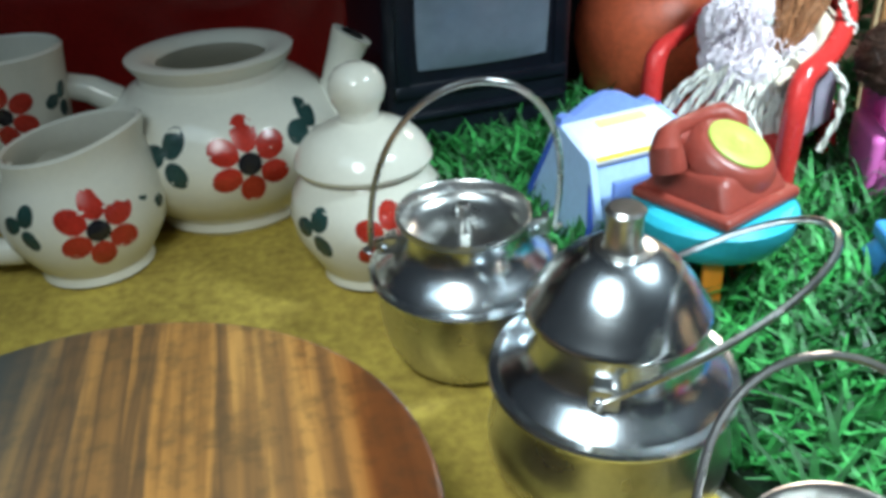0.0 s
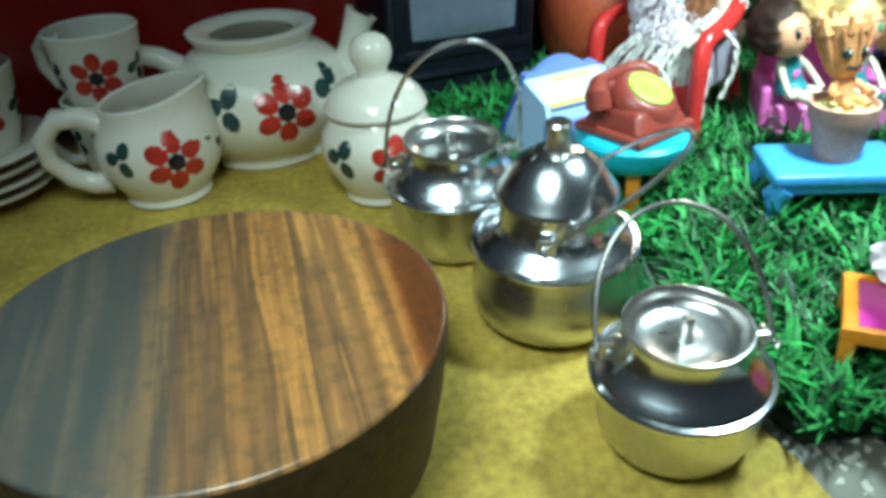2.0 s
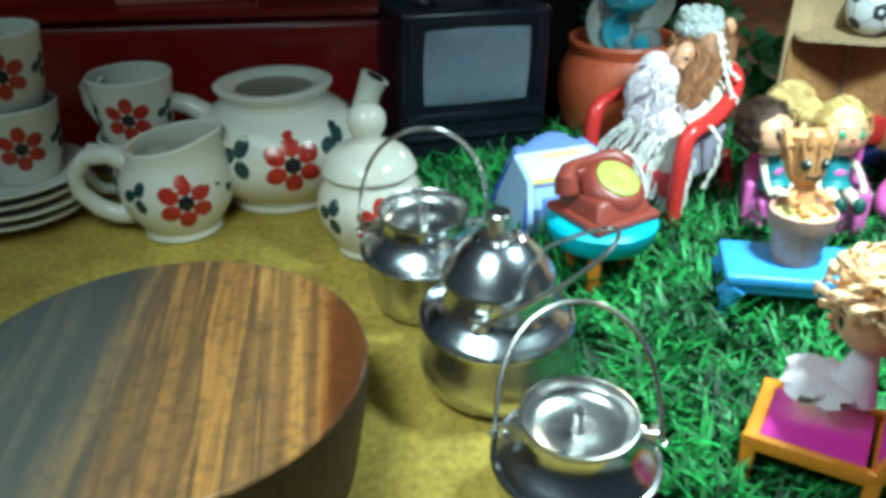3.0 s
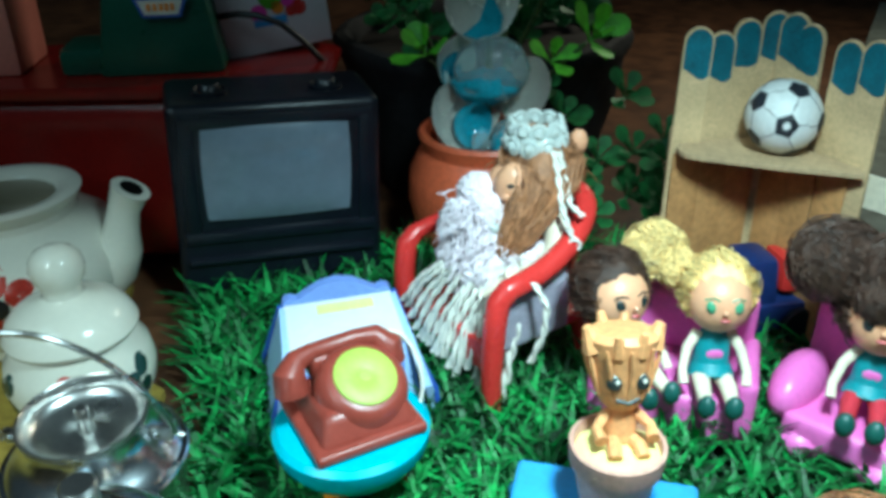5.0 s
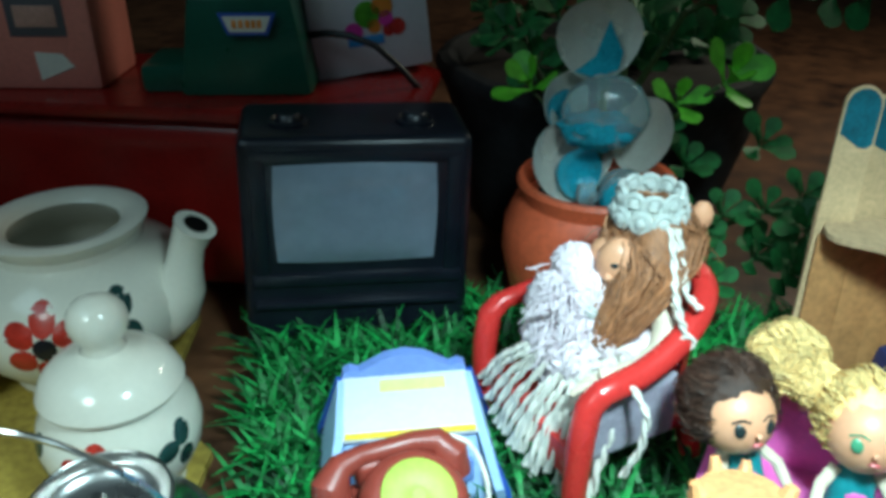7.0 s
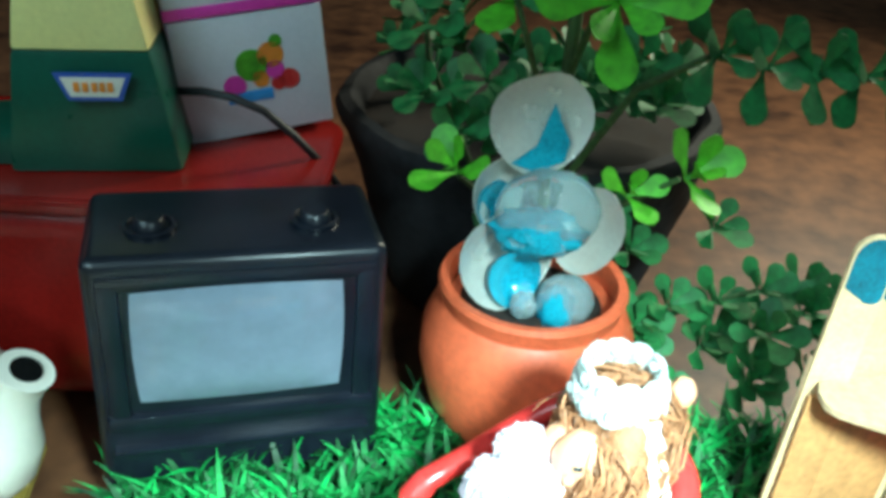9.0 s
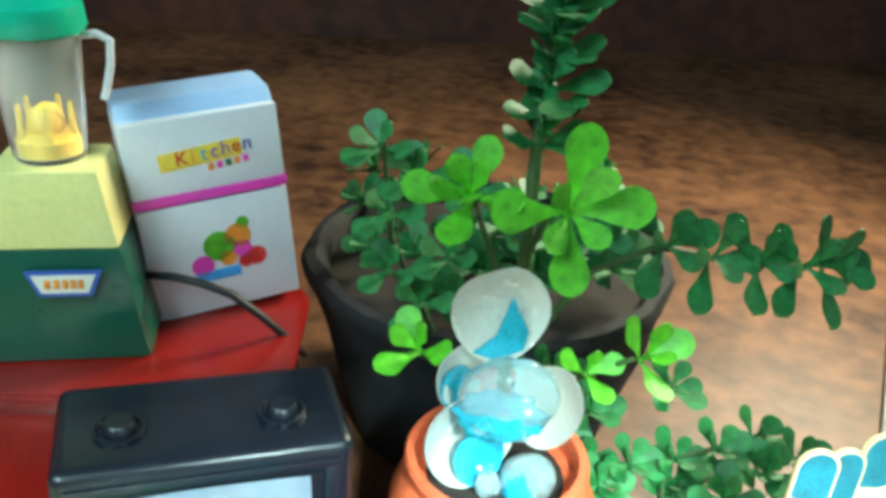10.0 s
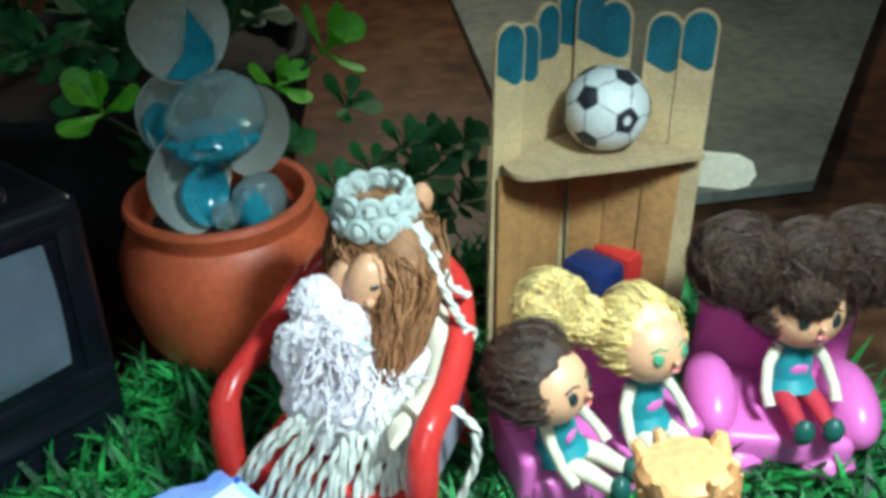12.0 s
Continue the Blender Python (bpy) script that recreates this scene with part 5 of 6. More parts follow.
def seated_doll(name, x, y, z, turn, hair, hair_n, eye, label, head=1.55, tilt=-22, tights=False, hair_r=1.12, bunches=(), lean=0.0, seed=1, thick=1.0, wild=0.7):
    """A big-headed doll that sits with its legs forward, towards -y."""
    g = Geo()
    hc = (0.0 + lean, 0.0, 4.3)
    g.ball(hc, (head, head * 0.95, head * 1.02), 0, 22)
    for s in (-1, 1):
        g.ball((hc[0] + s * head * 0.97, 0.1, hc[2] - 0.2), (0.25, 0.3, 0.4), 0, 8)
    g.ball((hc[0], 0.75, hc[2] + 0.22), (head * hair_r, head * hair_r * 0.98, head * hair_r), 1, 22, 0.18, freq=2)
    curls(g, (hc[0], 0.7, hc[2] + 0.22), (head * hair_r, head * hair_r, head * hair_r), hair_n, 1, seed, bare=True, thick=thick, wild=wild)
    for bx_, by_, bz_, br in bunches:
        g.ball((bx_, by_, bz_), br, 1, 16, 0.35, freq=2)
        curls(g, (bx_, by_, bz_), (br, br, br), 190, 1, seed + 3, 0.9, thick=thick * 0.8, wild=0.8)
    face(g, (hc[0], 0, hc[2]), head, 0, 2, 3, tilt)
    g.tube([(lean * 0.6, 0, 3.0), (lean * 0.3, 0, 2.2), (0, -0.1, 1.2), (0, -0.15, 0.55)], [0.4, 0.8, 0.85, 1.0], 4, 14)
    g.tube([(0, -0.15, 0.9), (0, -0.4, 0.4)], [0.95, 1.15], 4, 14)
    g.ball((lean * 0.3, -0.75, 1.75), (0.42, 0.14, 0.36), 6, 10)
    for s in (-1, 1):
        g.tube([(s * 0.75 + lean * 0.4, 0, 2.6), (s * 1.25, -0.4, 1.9), (s * 1.5, -1.1, 1.1), (s * 1.45, -1.6, 0.6)], [0.28, 0.25, 0.22, 0.25], 8, 8)
        g.tube([(s * 0.5, -0.5, 0.45), (s * 0.6, -1.7, 0.55), (s * 0.62, -2.8, 0.35)], [0.48, 0.42, 0.32], 7 if tights else 8, 10)
        g.ball((s * 0.62, -3.1, 0.4), (0.45, 0.42, 0.62), 5, 12)
    return solid(name, g, [SKIN, hair, eye, LIP, DRESS_TEAL, SHOE_GREEN, PLASTIC_PINK, DRESS_RED, CREAM_VINYL, STICKER_WHITE], x, y, z, turn, label, "doll", "dolls")


# pink sofa with two dolls
sofa = thing("pink_sofa", 19.0, 49.0, TURF_Z, -20, label="pink plastic toy sofa seating two dolls", category="sofa")
part("seat", Geo().box((0, -0.6, 1.3), (7.2, 4.8, 2.6), 0.5, seg=3), PLASTIC_PINK, sofa)
part("backrest", Geo().box((0, 1.9, 3.2), (7.4, 1.2, 5.6), 0.55, seg=3), PLASTIC_PINK, sofa)
for s in (-1, 1):
    part("armrest", Geo().box((s * 3.55, -0.4, 1.9), (1.0, 4.6, 3.6), 0.45, seg=3), PLASTIC_PINK, sofa)
seated_doll("doll", 16.1, 48.0, TURF_Z + 2.9, 22, HAIR_BROWN, 300, EYE_DARK, "brown haired doll in a teal dress on the sofa", 1.5, hair_r=1.14, lean=-0.75, seed=2, wild=0.4, thick=0.7)
seated_doll("doll", 20.1, 47.2, TURF_Z + 2.95, -6, HAIR_BLOND, 260, EYE_GREEN, "blond doll in a teal dress on the sofa", 1.5, bunches=((-2.7, 3.0, 5.3, 1.35), (-1.7, 2.0, 4.9, 0.9)), seed=4, hair_r=1.1, thick=0.9, wild=0.2)

# pink armchair with a doll
arm = thing("pink_armchair", 27.4, 45.7, TURF_Z, -42, label="pink plastic toy armchair seating a doll", category="armchair")
part("seat", Geo().box((0, -0.6, 1.5), (5.6, 5.2, 1.6), 0.5, seg=3), PLASTIC_PINK, arm)
part("backrest", Geo().box((0, 2.2, 3.9), (7.2, 1.0, 7.2), 0.5, seg=3, taper=(0.95, 1)), PLASTIC_PINK, arm)
for s in (-1, 1):
    part("armrest", Geo().ball((s * 3.0, -0.6, 2.4), (1.2, 2.6, 1.5), 0, 20), PLASTIC_PINK, arm)
    part("front_foot", Geo().ball((s * 1.9, -2.8, 0.7), (1.2, 0.9, 0.75), 0, 16), PLASTIC_PINK, arm)
seated_doll("doll", 26.9, 45.0, TURF_Z + 3.1, -30, HAIR_BROWN, 280, EYE_DARK, "doll with big dark hair bunches in the armchair", 1.6, tights=True, hair_r=1.22, bunches=((-2.6, 1.2, 6.1, 1.8), (2.8, 1.1, 6.0, 1.9), (0, 0.5, 6.5, 1.5), (-0.3, -0.55, 5.55, 1.0)), seed=6, wild=0.5, thick=0.7)

# blue table, planter and figure
table = thing("blue_table", 13.4, 38.5, TURF_Z - 0.4 + floor_drop(38.5) + 0.45, -14, label="bright blue plastic toy table with curved legs", category="table")
part("tabletop", Geo().box((0, 0, 3.1), (7.6, 4.6, 0.8), 0.3, seg=3), PLASTIC_BLUE, table)
part("apron", Geo().box((0, 0, 2.5), (6.8, 3.9, 0.8), 0.3), PLASTIC_BLUE, table)
leg = Geo().tube([(0, 0, 2.6), (0.5, -0.2, 1.9), (0.35, -0.12, 1.1), (0.5, -0.2, 0.5), (0.75, -0.3, 0.15)], [0.7, 0.75, 0.5, 0.5, 0.6], 0, 12)
for sx in (-1, 1):
    for sy in (-1, 1):
        part("leg", leg, PLASTIC_BLUE, table, at=pose(0.029 * sx, 0.017 * sy, 0, 0, 0, 0 if sx > 0 else 180))
planter = thing("clay_planter", 13.8, 38.8, TURF_Z + 3.1 + floor_drop(38.5) + 0.45, label="pale clay planter pot on the blue table", category="planter")
part("pot", Geo().lathe([(0, 0), (1.25, 0), (1.5, 1.2), (1.65, 2.2), (1.82, 2.25), (1.86, 2.4), (1.9, 3.2), (1.72, 3.25), (1.62, 2.7), (0.1, 2.6)], 36), TERRACOTTA_PALE, planter)
part("moss", Geo().ball((0, 0, 2.75), (1.7, 1.7, 0.35), 0, 20, 0.2), PLASTIC_YELLOW, planter)
g = Geo().tube([(0, 0, 0), (0, 0.1, 0.8), (0, 0, 1.5), (0, 0, 1.9)], [0.55, 0.65, 0.5, 0.45], 0, 14)
g.tube([(0, 0, 1.6), (0, 0, 2.0), (0, 0, 2.8), (0, 0, 3.8), (0, 0, 4.5), (0, 0, 4.75)], [0.6, 0.92, 1.12, 1.28, 1.42, 1.2], 0, 20)
for a, h, r in ((190, 5.0, 0.55), (350, 5.0, 0.55), (70, 5.0, 0.4), (110, 5.1, 0.4), (250, 4.9, 0.35), (290, 4.95, 0.35)):
    ca, sa = math.cos(radians(a)), math.sin(radians(a))
    g.tube([(1.1 * ca, 1.1 * sa, 4.1), (1.45 * ca, 1.45 * sa, h)], [r, r * 0.35], 0, 8)
for s in (-1, 1):
    g.ball((s * 0.52, -0.98, 2.95), (0.33, 0.2, 0.36), 1, 14)
    g.ball((s * 0.52 + 0.06, -1.17, 3.03), (0.09, 0.05, 0.1), 2, 8)
    g.tube([(s * 0.5, 0, 1.4), (s * 1.05, -0.4, 0.9), (s * 1.0, -1.0, 0.6)], [0.24, 0.22, 0.28], 0, 8)
    g.tube([(s * 0.3, 0, 0.3), (s * 0.5, -0.9, 0.3), (s * 0.55, -1.3, 0.0)], 0.28, 0, 8)
g.tube([(-0.45, -0.86, 2.2), (0, -0.97, 2.08), (0.45, -0.86, 2.2)], 0.09, 1, 6)
for k in range(10):
    a = 2 * math.pi * k / 10 + 0.3
    g.tube([(1.0 * math.cos(a), 1.0 * math.sin(a), 2.2), (1.32 * math.cos(a + 0.06), 1.32 * math.sin(a + 0.06), 3.4), (1.5 * math.cos(a), 1.5 * math.sin(a), 4.3)], [0.05, 0.11, 0.06], 0, 5)
solid("figurine", g, [FIGURE_WOOD, EYE_DARK, STICKER_WHITE], 14.0, 39.2, TURF_Z + 5.6, 4, "tan bark textured figurine standing in the planter", "figurine", lean=(-15, 0))

# orange lounger with a curly blond doll
lounger = thing("toy_lounger", 9.8, 25.6, floor_drop(25.4), -34, label="orange toy lounger with a magenta seat", category="lounger")
part("seat", Geo().box((-0.6, 0, 3.0), (5.0, 4.2, 0.5), 0.2), PLASTIC_HOTPINK, lounger)
for s in (-1, 1):
    part("side_rail", Geo().box((-0.4, s * 2.25, 3.0), (5.8, 0.5, 0.8), 0.2), PLASTIC_ORANGE, lounger)
    part("front_leg", Geo().box((-2.9, s * 2.2, 1.5), (0.7, 0.6, 3.0), 0.2), PLASTIC_ORANGE, lounger)
    part("rear_leg", Geo().box((2.3, s * 2.2, 1.5), (0.7, 0.6, 3.0), 0.2), PLASTIC_ORANGE, lounger)
part("front_rail", Geo().box((-2.9, 0, 3.0), (0.7, 4.6, 0.8), 0.2), PLASTIC_ORANGE, lounger)
part("backrest", Geo().box((0, 0, 2.2), (0.7, 4.9, 4.8), 0.3, 0, mm(2.4, 0, 3.0, 0, 22, 0)), PLASTIC_ORANGE, lounger)
part("back_panel", Geo().box((0, 0, 2.2), (0.8, 3.7, 3.6), 0.2, 0, mm(2.4, 0, 3.0, 0, 22, 0)), PLASTIC_HOTPINK, lounger)
g = Geo()
g.ball((0, 0, 4.6), (1.9, 1.9, 1.9), 0, 22)
g.ball((0.4, 0, 5.3), (2.0, 2.0, 1.75), 1, 24, 0.2, freq=2)
rng = random.Random(31)
for k in range(170):
    a, w = rng.uniform(0, 6.283), rng.uniform(0.05, 1.35)
    d = Vector((math.cos(a) * math.sin(w), math.sin(a) * math.sin(w), math.cos(w)))
    start = Vector((0.4, 0, 5.2)) + Vector((d.x * 1.8, d.y * 1.8, d.z * 1.6))
    way = Vector((d.x * 0.9 + 0.35, d.y * 0.9, -0.15 - 0.5 * rng.random())).normalized()
    length, turns, ph, size = rng.uniform(0.6, 1.5), rng.uniform(0.5, 1.0), rng.uniform(0, 6.283), rng.uniform(0.25, 0.5)
    u = way.orthogonal().normalized()
    v = way.cross(u)
    for strand in range(9):
        pts = []
        for q in range(15):
            b, f = ph + 6.283 * turns * q / 14 + 0.16 * strand, q / 14
            swell = size * (0.5 + 0.7 * math.sin(math.pi * min(1.0, f + 0.15)))
            pts.append(start + d * (0.7 * math.sin(math.pi * f * 0.8)) + way * length * f + (u * math.cos(b) + v * math.sin(b)) * swell)
        g.tube(pts, [0.015] + [0.042] * 13 + [0.012], 1, 3)
for c, r in (((2.9, 0.2, 4.6), 1.25), ((2.1, -0.8, 5.2), 1.15), ((3.5, -0.4, 3.7), 0.95), ((-0.8, 0.6, 5.4), 1.0)):
    g.ball(c, r * 0.8, 1, 20, 0.3, freq=2)
    for k in range(170):
        d = Vector((rng.gauss(0, 1), rng.gauss(0, 1), rng.gauss(0, 1))).normalized()
        u = d.orthogonal().normalized()
        u.rotate(Matrix.Rotation(rng.uniform(0, 6.283), 3, d))
        bow = [Vector(c) + (d * math.cos(q * 0.3 - 0.9) + u * math.sin(q * 0.3 - 0.9)).normalized() * r * (0.92 + 0.1 * math.sin(q * 1.1 + k)) for q in range(8)]
        g.tube(bow, [0.012, 0.035, 0.045, 0.045, 0.045, 0.04, 0.03, 0.01], 1, 3)
g.tube([(0, 0, 2.8), (-0.2, 0, 1.2), (-0.4, 0, 0.3)], [0.5, 0.9, 1.3], 4, 16)
g.ball((-1.6, 0, 0.6), (1.8, 1.9, 0.6), 4, 20, 0.35, freq=2)
face(g, (0, 0, 4.6), 1.9, -90, 2, 3)
solid("doll", g, [SKIN, HAIR_CREAM, EYE_DARK, LIP, LACE], 11.3, 26.3, 3.25 + floor_drop(25.4) + 1.1, -20, "doll with curly blond hair and white lace dress", "doll", "dolls")

# doll in white lace on the turf
g = Geo()
g.ball((0, 0, 1.3), (3.3, 3.3, 1.7), 4, 44, 0.45, freq=2.6)
g.tube([(0, 0, 2.0), (0, 0, 3.4), (0, 0, 4.3)], [1.5, 1.1, 0.6], 4, 16)
g.ball((0, 0, 5.6), (1.6, 1.6, 1.65), 0, 22)
g.ball((0.2, 0.3, 5.9), (1.9, 1.9, 1.8), 1, 22, 0.3, freq=2)
curls(g, (0.2, 0.3, 5.8), (1.95, 1.95, 1.9), 220, 1, 17, 0.7)
face(g, (0, 0, 5.6), 1.6, -50, 2, 3)
solid("doll", g, [SKIN, HAIR_AUBURN, EYE_DARK, LIP, LACE], 21.0, 33.8, TURF_Z + floor_drop(33.8), -30, "doll with ginger hair in a spreading white lace dress", "doll", "dolls")

# ---- red chair with the corded doll ----
chair = thing("red_chair", 10.4, 53.2, TURF_Z, -55, label="red plastic toy armchair seating a corded doll", category="chair")


def tub_rim(n=28):
    """The rim of the tub: the arms in front, the back highest."""
    out = []
    for i in range(n + 1):
        a = math.pi * i / n
        u, w = math.cos(a), math.sin(a)
        out.append((4.0 * (1 if u > 0 else -1) * abs(u) ** 0.55, -2.2 + 6.0 * w ** 0.8, 7.5 + 2.6 * w ** 1.3))
    return out


rim = tub_rim()
front = [[(s * 3.95, -3.9, 0.0), (s * 3.95, -3.95, 2.6), (s * 4.0, -3.85, 5.4), (s * 4.0, -3.6, 6.9), (s * 4.0, -3.0, 7.4)] for s in (1, -1)]
part("rim", Geo().tube(front[0][3:] + rim + front[1][:2:-1], 0.46, 0, 12, flat=1.25), PLASTIC_RED, chair)
for side in front:
    part("front_leg", Geo().tube(side, [0.5, 0.55, 0.6, 0.58, 0.5], 0, 12), PLASTIC_RED, chair)
for s in (-1, 1):
    part("rear_leg", Geo().tube([(s * 2.8, 2.9, 4.0), (s * 3.2, 3.6, 0.0)], [0.6, 0.5], 0, 10), PLASTIC_RED, chair)
vs, fs = [], []
for k, (x, y, z) in enumerate(rim[6:-6]):
    vs += [(x * 0.98, y, z), (x * 0.86, y * 0.94, 3.6), (x * 0.79, y * 0.86, 3.6), (x * 0.9, y * 0.93, z)]
for k in range(len(rim) - 13):
    a, b = 4 * k, 4 * k + 4
    fs += [(a, a + 1, b + 1, b), (a + 2, a + 3, b + 3, b + 2), (a + 1, a + 2, b + 2, b + 1)]
part("backrest", Geo().add(vs, fs), PLASTIC_RED, chair)
part("seat", Geo().box((0, -0.4, 3.7), (7.2, 6.6, 0.7), 0.3, seg=3), PLASTIC_RED, chair)
part("front_apron", Geo().box((0, -3.6, 3.2), (7.4, 0.5, 1.7), 0.2), PLASTIC_RED, chair)
part("side_cushion", Geo().box((3.5, -0.9, 5.2), (0.7, 4.6, 3.2), 0.33, seg=3), GREY_VINYL, chair, "grey lilac side panel under the armrest")

DX, DY, DZ = 11.0, 53.5, TURF_Z + 4.2


def loc(*pts):
    """Places of the doll from places in the room."""
    return [(x - DX, y - DY, z - DZ) for x, y, z in pts]


g = Geo()
rng = random.Random(5)
head = loc((12.2, 54.3, 11.3))[0]
g.ball(head, (1.9, 1.8, 2.1), 0, 24, 0.2, freq=2)
curls(g, head, (1.95, 1.85, 2.15), 170, 1, 21, 0.5)
fall = loc((12.3, 53.5, 12.6), (12.2, 52.6, 11.6), (11.6, 51.9, 10.4), (10.9, 51.4, 9.2), (10.2, 51.2, 8.1))
wide = (1.55, 1.35, 1.05, 0.85, 0.4)
g.tube(fall, [v * 0.72 for v in wide], 0, 16)
for k in range(900):
    a, f = rng.uniform(0, 6.283), rng.uniform(0.6, 1.2) + (0.25 if k % 9 == 0 else 0)
    ph, amp = rng.uniform(0, 6.283), rng.uniform(0.04, 0.22)
    top, end = rng.choice((0, 0, 0, 1, 1, 2)), rng.choice((3, 4, 4, 4))
    pts = []
    for q in range(4 * top, 4 * end + 1):
        n, u = min(3, q // 4), q / 4 - min(3, q // 4)
        c, r = Vector(fall[n]).lerp(Vector(fall[n + 1]), u), wide[n] + (wide[n + 1] - wide[n]) * u
        b = a + amp * math.sin(0.55 * q + ph) + 0.07 * math.sin(1.3 * q + 2 * ph)
        pts.append((c.x + r * f * math.cos(b), c.y + r * f * 0.85 * math.sin(b), c.z + 0.3 * math.sin(b)))
    g.tube(pts, [0.05] * (len(pts) - 1) + [0.015], 1, 3)
for k in range(60):
    a, z = rng.uniform(0, 6.283), rng.uniform(-0.6, 1.0)
    d = Vector((math.cos(a), math.sin(a), z)).normalized()
    p = Vector(head) + Vector((d.x * 1.9, d.y * 1.8, d.z * 2.1))
    w = Vector((rng.gauss(0, 0.5), rng.gauss(0, 0.5), rng.gauss(-0.9, 0.4)))
    g.tube([p, p + d * 0.25 + w * 0.25, p + d * 0.35 + w * 0.7, p + d * 0.2 + w * 1.1], [0.04, 0.04, 0.03, 0.012], 1, 3)
g.ball(loc((14.2, 54.4, 12.9))[0], (0.5, 0.4, 0.7), 5, 14, 0.15)
g.ball(loc((10.2, 53.5, 11.2))[0], (0.7, 0.6, 0.9), 5, 16, 0.15)
g.ball(loc((10.75, 52.7, 11.2))[0], (1.0, 0.8, 1.25), 5, 20, 0.06)
g.ball(loc((10.55, 51.98, 11.5))[0], (0.2, 0.1, 0.13), 6, 10)
g.ball(loc((10.3, 52.0, 10.9))[0], (0.22, 0.2, 0.2), 5, 10)

crown = loc((11.95, 54.1, 13.5))[0]
for k in range(10):
    a = 2 * math.pi * k / 10
    for row, (rad, lift) in enumerate(((1.5, -0.35), (1.3, 0.4))):
        b = a + row * 0.31
        p = (crown[0] + rad * math.cos(b), crown[1] + rad * 0.95 * math.sin(b), crown[2] + lift)
        at = mm(*p, 0, 0, math.degrees(b) + 90)
        g.tube([at @ Vector(q) for q in arc((0, 0, 0), 0.4, 0, 360, 12)], 0.15, 2, 6)
        g.ball(p, (0.3, 0.3, 0.32), 2, 10, 0.2)
g.lathe([(1.2, 0.3), (1.4, -0.2), (1.3, -0.7), (1.1, -0.6)], 20, 7, mm(crown[0], crown[1], crown[2]))
for c, r in (((9.0, 53.6, 10.6), (1.1, 0.9, 1.0)), ((8.4, 53.2, 8.8), (1.5, 1.3, 1.6)), ((9.4, 52.6, 6.4), (2.2, 1.9, 2.1)), ((11.0, 52.6, 6.4), (2.2, 1.9, 2.0)), ((9.5, 52.5, 9.7), (1.2, 0.9, 1.2)), ((9.4, 52.0, 8.3), (1.3, 0.9, 1.3)), ((8.3, 52.5, 7.4), (1.5, 1.2, 1.7)), ((9.3, 51.5, 7.0), (1.5, 1.1, 1.5)), ((10.6, 52.2, 8.9), (1.2, 0.9, 1.1)), ((11.8, 51.5, 7.6), (1.2, 0.9, 1.0)), ((10.6, 51.6, 7.8), (1.2, 0.9, 1.1))):
    g.ball(loc(c)[0], r, 3, 56, 0.16, freq=4.5)
for k in range(420):
    u = rng.random()
    p = Vector(loc((7.8 + 3.2 * u, 52.0 - 0.9 * u + rng.uniform(-0.6, 0.4), 10.8 - 3.4 * u + rng.uniform(-2.6, 0.7)))[0])
    d = Vector((rng.gauss(-0.2, 0.5), rng.gauss(-0.3, 0.3), rng.gauss(-0.5, 0.5)))
    g.tube([p, p + d * 0.4 + Vector((0, -0.15, 0.1)), p + d * 0.8 + Vector((0, -0.15, 0)), p + d * 1.2], [0.02, 0.05, 0.05, 0.015], 3, 4)
g.tube(loc((12.7, 52.8, 9.6), (13.1, 51.8, 8.7), (12.8, 50.8, 8.0), (11.9, 49.9, 7.7), (10.9, 49.4, 7.6), (10.2, 49.3, 7.5)), [0.75, 0.8, 0.75, 0.65, 0.55, 0.6], 7, 14)
for k in range(4):
    q = loc((10.2 - 0.1 * k, 49.5 - 0.2 * k, 7.5))[0]
    g.tube([q, (q[0] - 0.5, q[1] - 0.05, q[2] - 0.15), (q[0] - 0.85, q[1] - 0.1, q[2] - 0.45)], [0.22, 0.2, 0.15], 7, 8)


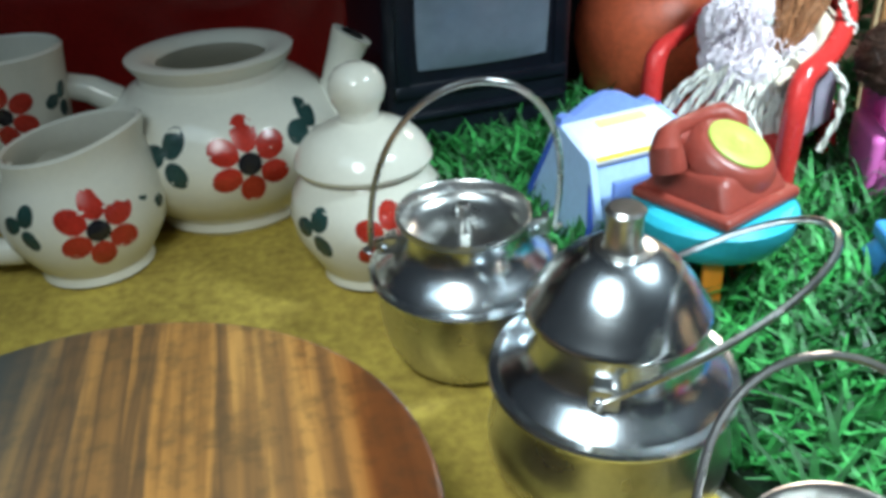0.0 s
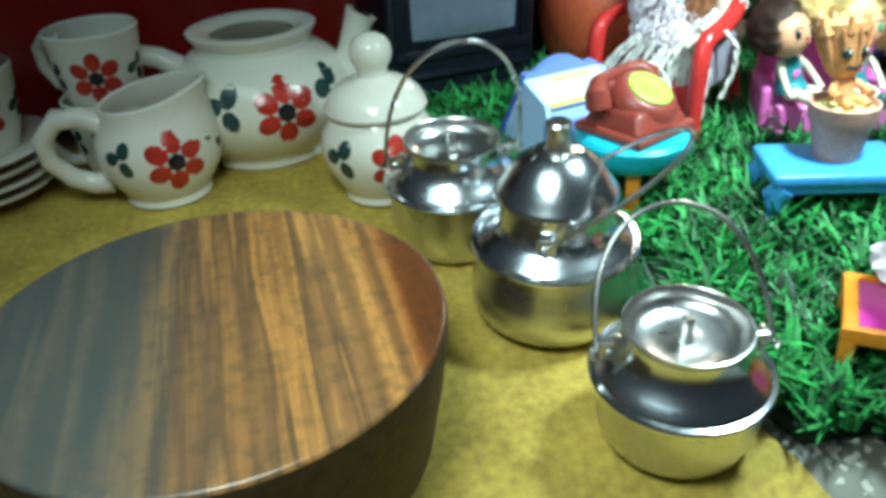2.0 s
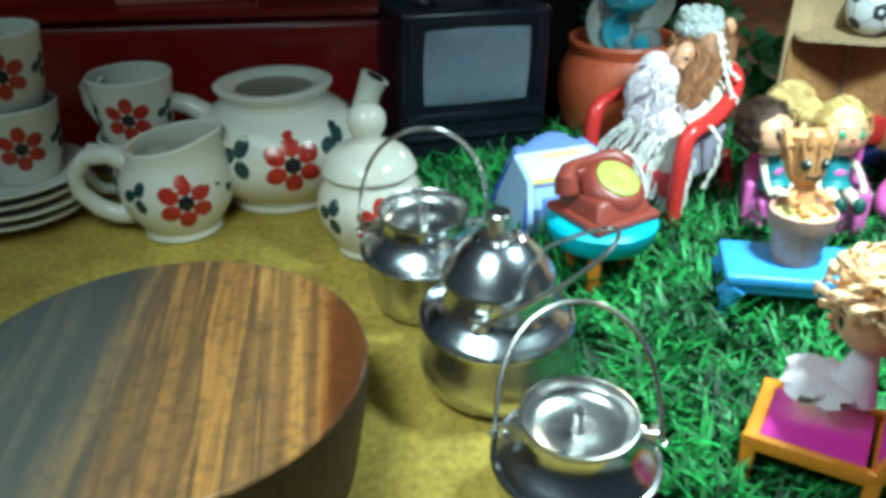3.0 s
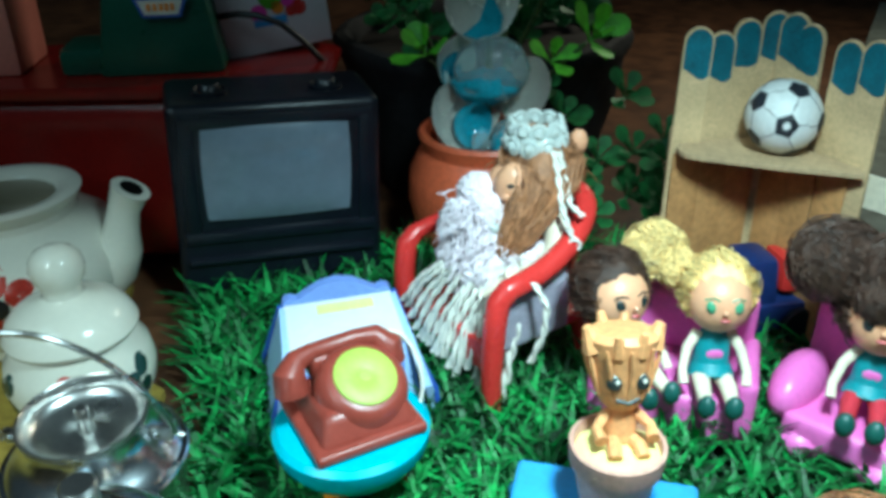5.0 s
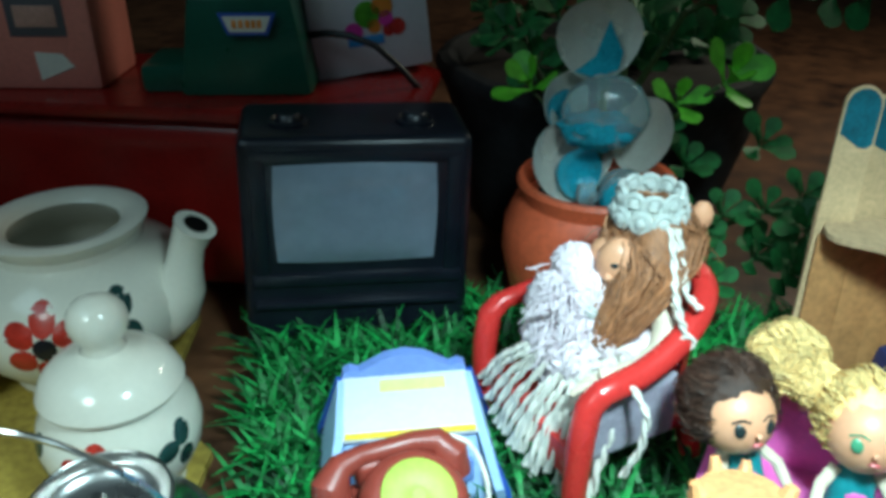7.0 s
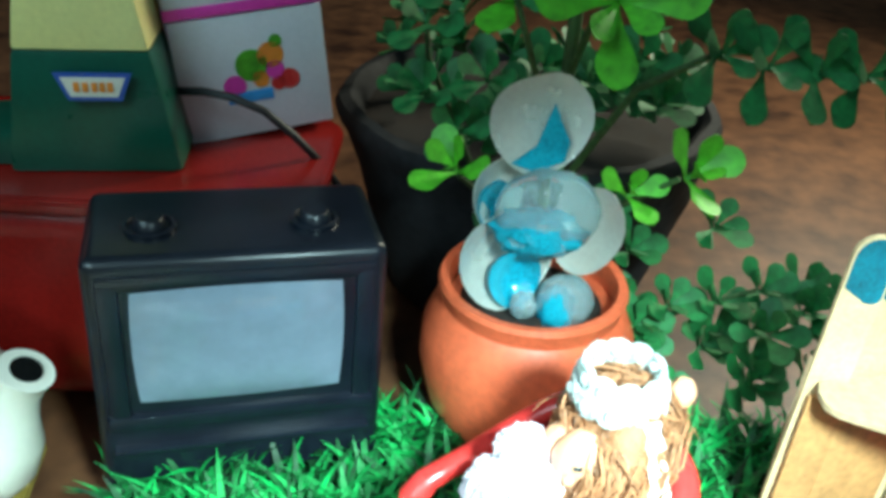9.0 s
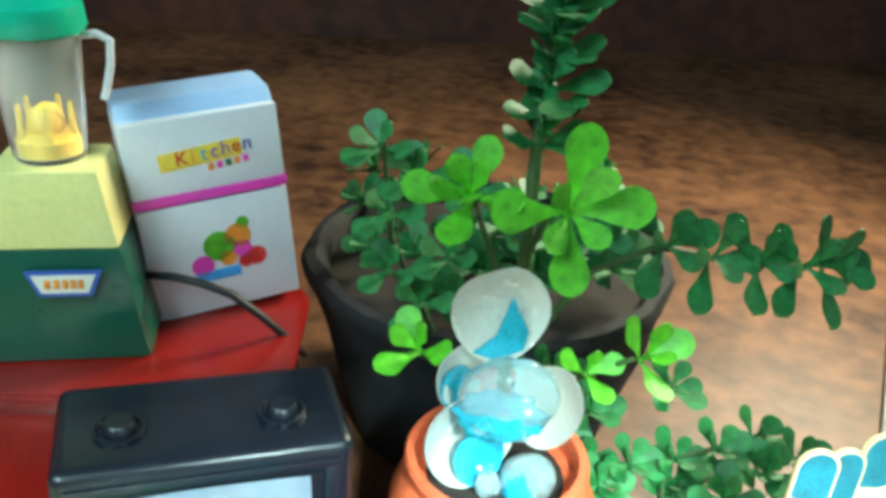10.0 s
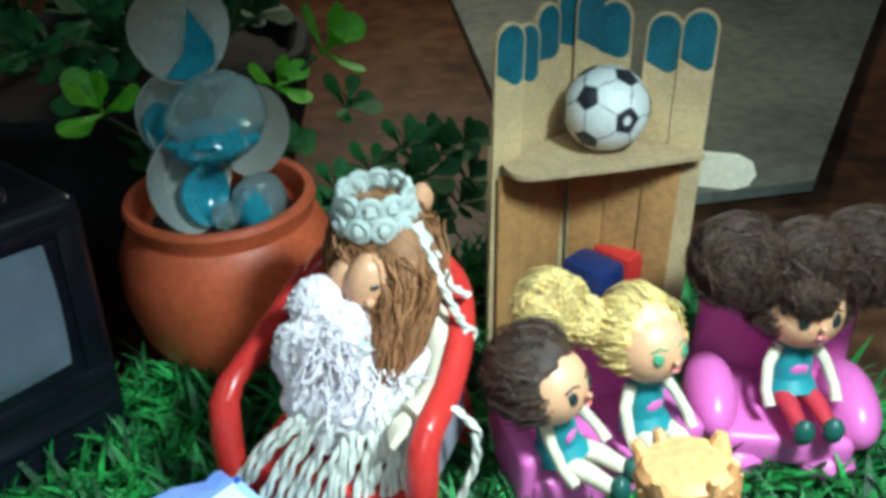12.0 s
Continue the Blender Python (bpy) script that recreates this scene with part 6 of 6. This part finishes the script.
def twisted(pts, r, mi=4):
    """A two-strand cord through pts."""
    fine = []
    for k in range(len(pts) - 1):
        p, q = Vector(pts[k]), Vector(pts[k + 1])
        fine += [p.lerp(q, s / 5) for s in range(5)]
    fine.append(Vector(pts[-1]))
    for ph in (0.0, math.pi):
        g.tube([v + Vector((math.cos(n * 1.1 + ph), math.sin(n * 1.1 + ph), 0)) * r * 0.55 for n, v in enumerate(fine)], r * 0.62, mi, 5)


for k in range(19):
    u = k / 18
    s0 = (9.0 + 2.4 * u, 51.6 - 0.7 * u, 8.4 - 0.5 * u + rng.uniform(-0.3, 0.4))
    tip = (4.9 + 3.2 * u * 1.1 + 1.6 * u * u, 53.6 - 5.6 * u ** 0.8 + rng.uniform(-0.3, 0.3), 3.0 - 1.8 * u + rng.uniform(-0.3, 1.2))
    mid = [(s0[n] + (tip[n] - s0[n]) * 0.5 + (0.9 if n == 2 else (-0.5 if n == 1 else 0)) + rng.uniform(-0.15, 0.15)) for n in range(3)]
    q1 = [(s0[n] + mid[n]) / 2 + (0.25 if n == 2 else 0) for n in range(3)]
    q2 = [(tip[n] + mid[n]) / 2 + (0.35 if n == 2 else 0) for n in range(3)]
    twisted(loc(s0, q1, mid, q2, tip), rng.uniform(0.17, 0.24))
twisted(loc((12.7, 52.6, 13.1), (12.9, 51.8, 12.0), (13.0, 51.2, 10.9), (13.3, 50.8, 9.9), (13.6, 50.6, 9.2)), 0.17)
twisted(loc((13.0, 52.8, 13.0), (13.3, 52.0, 11.8), (13.5, 51.4, 10.7), (14.1, 51.1, 10.2)), 0.17)
g.tube([(p[0], p[1], p[2]) for p in arc(loc((13.65, 50.5, 8.9))[0], 0.3, 0, 350, 12)], 0.1, 4, 6)
twisted(loc((10.8, 49.2, 7.9), (11.5, 48.4, 7.9), (12.1, 47.9, 7.0), (12.0, 47.8, 5.4), (11.4, 48.0, 3.6)), 0.17)
g.ball(loc((9.7, 51.5, 9.4))[0], (0.3, 0.25, 0.32), 2, 12)
solid("corded_doll", g, [HAIR_AUBURN, HAIR_AUBURN, CROWN, LACE, CORD, SKIN, EYE_DARK, CREAM_VINYL], DX, DY, DZ, 0, "brown haired doll with bead crown and white cords", "doll")
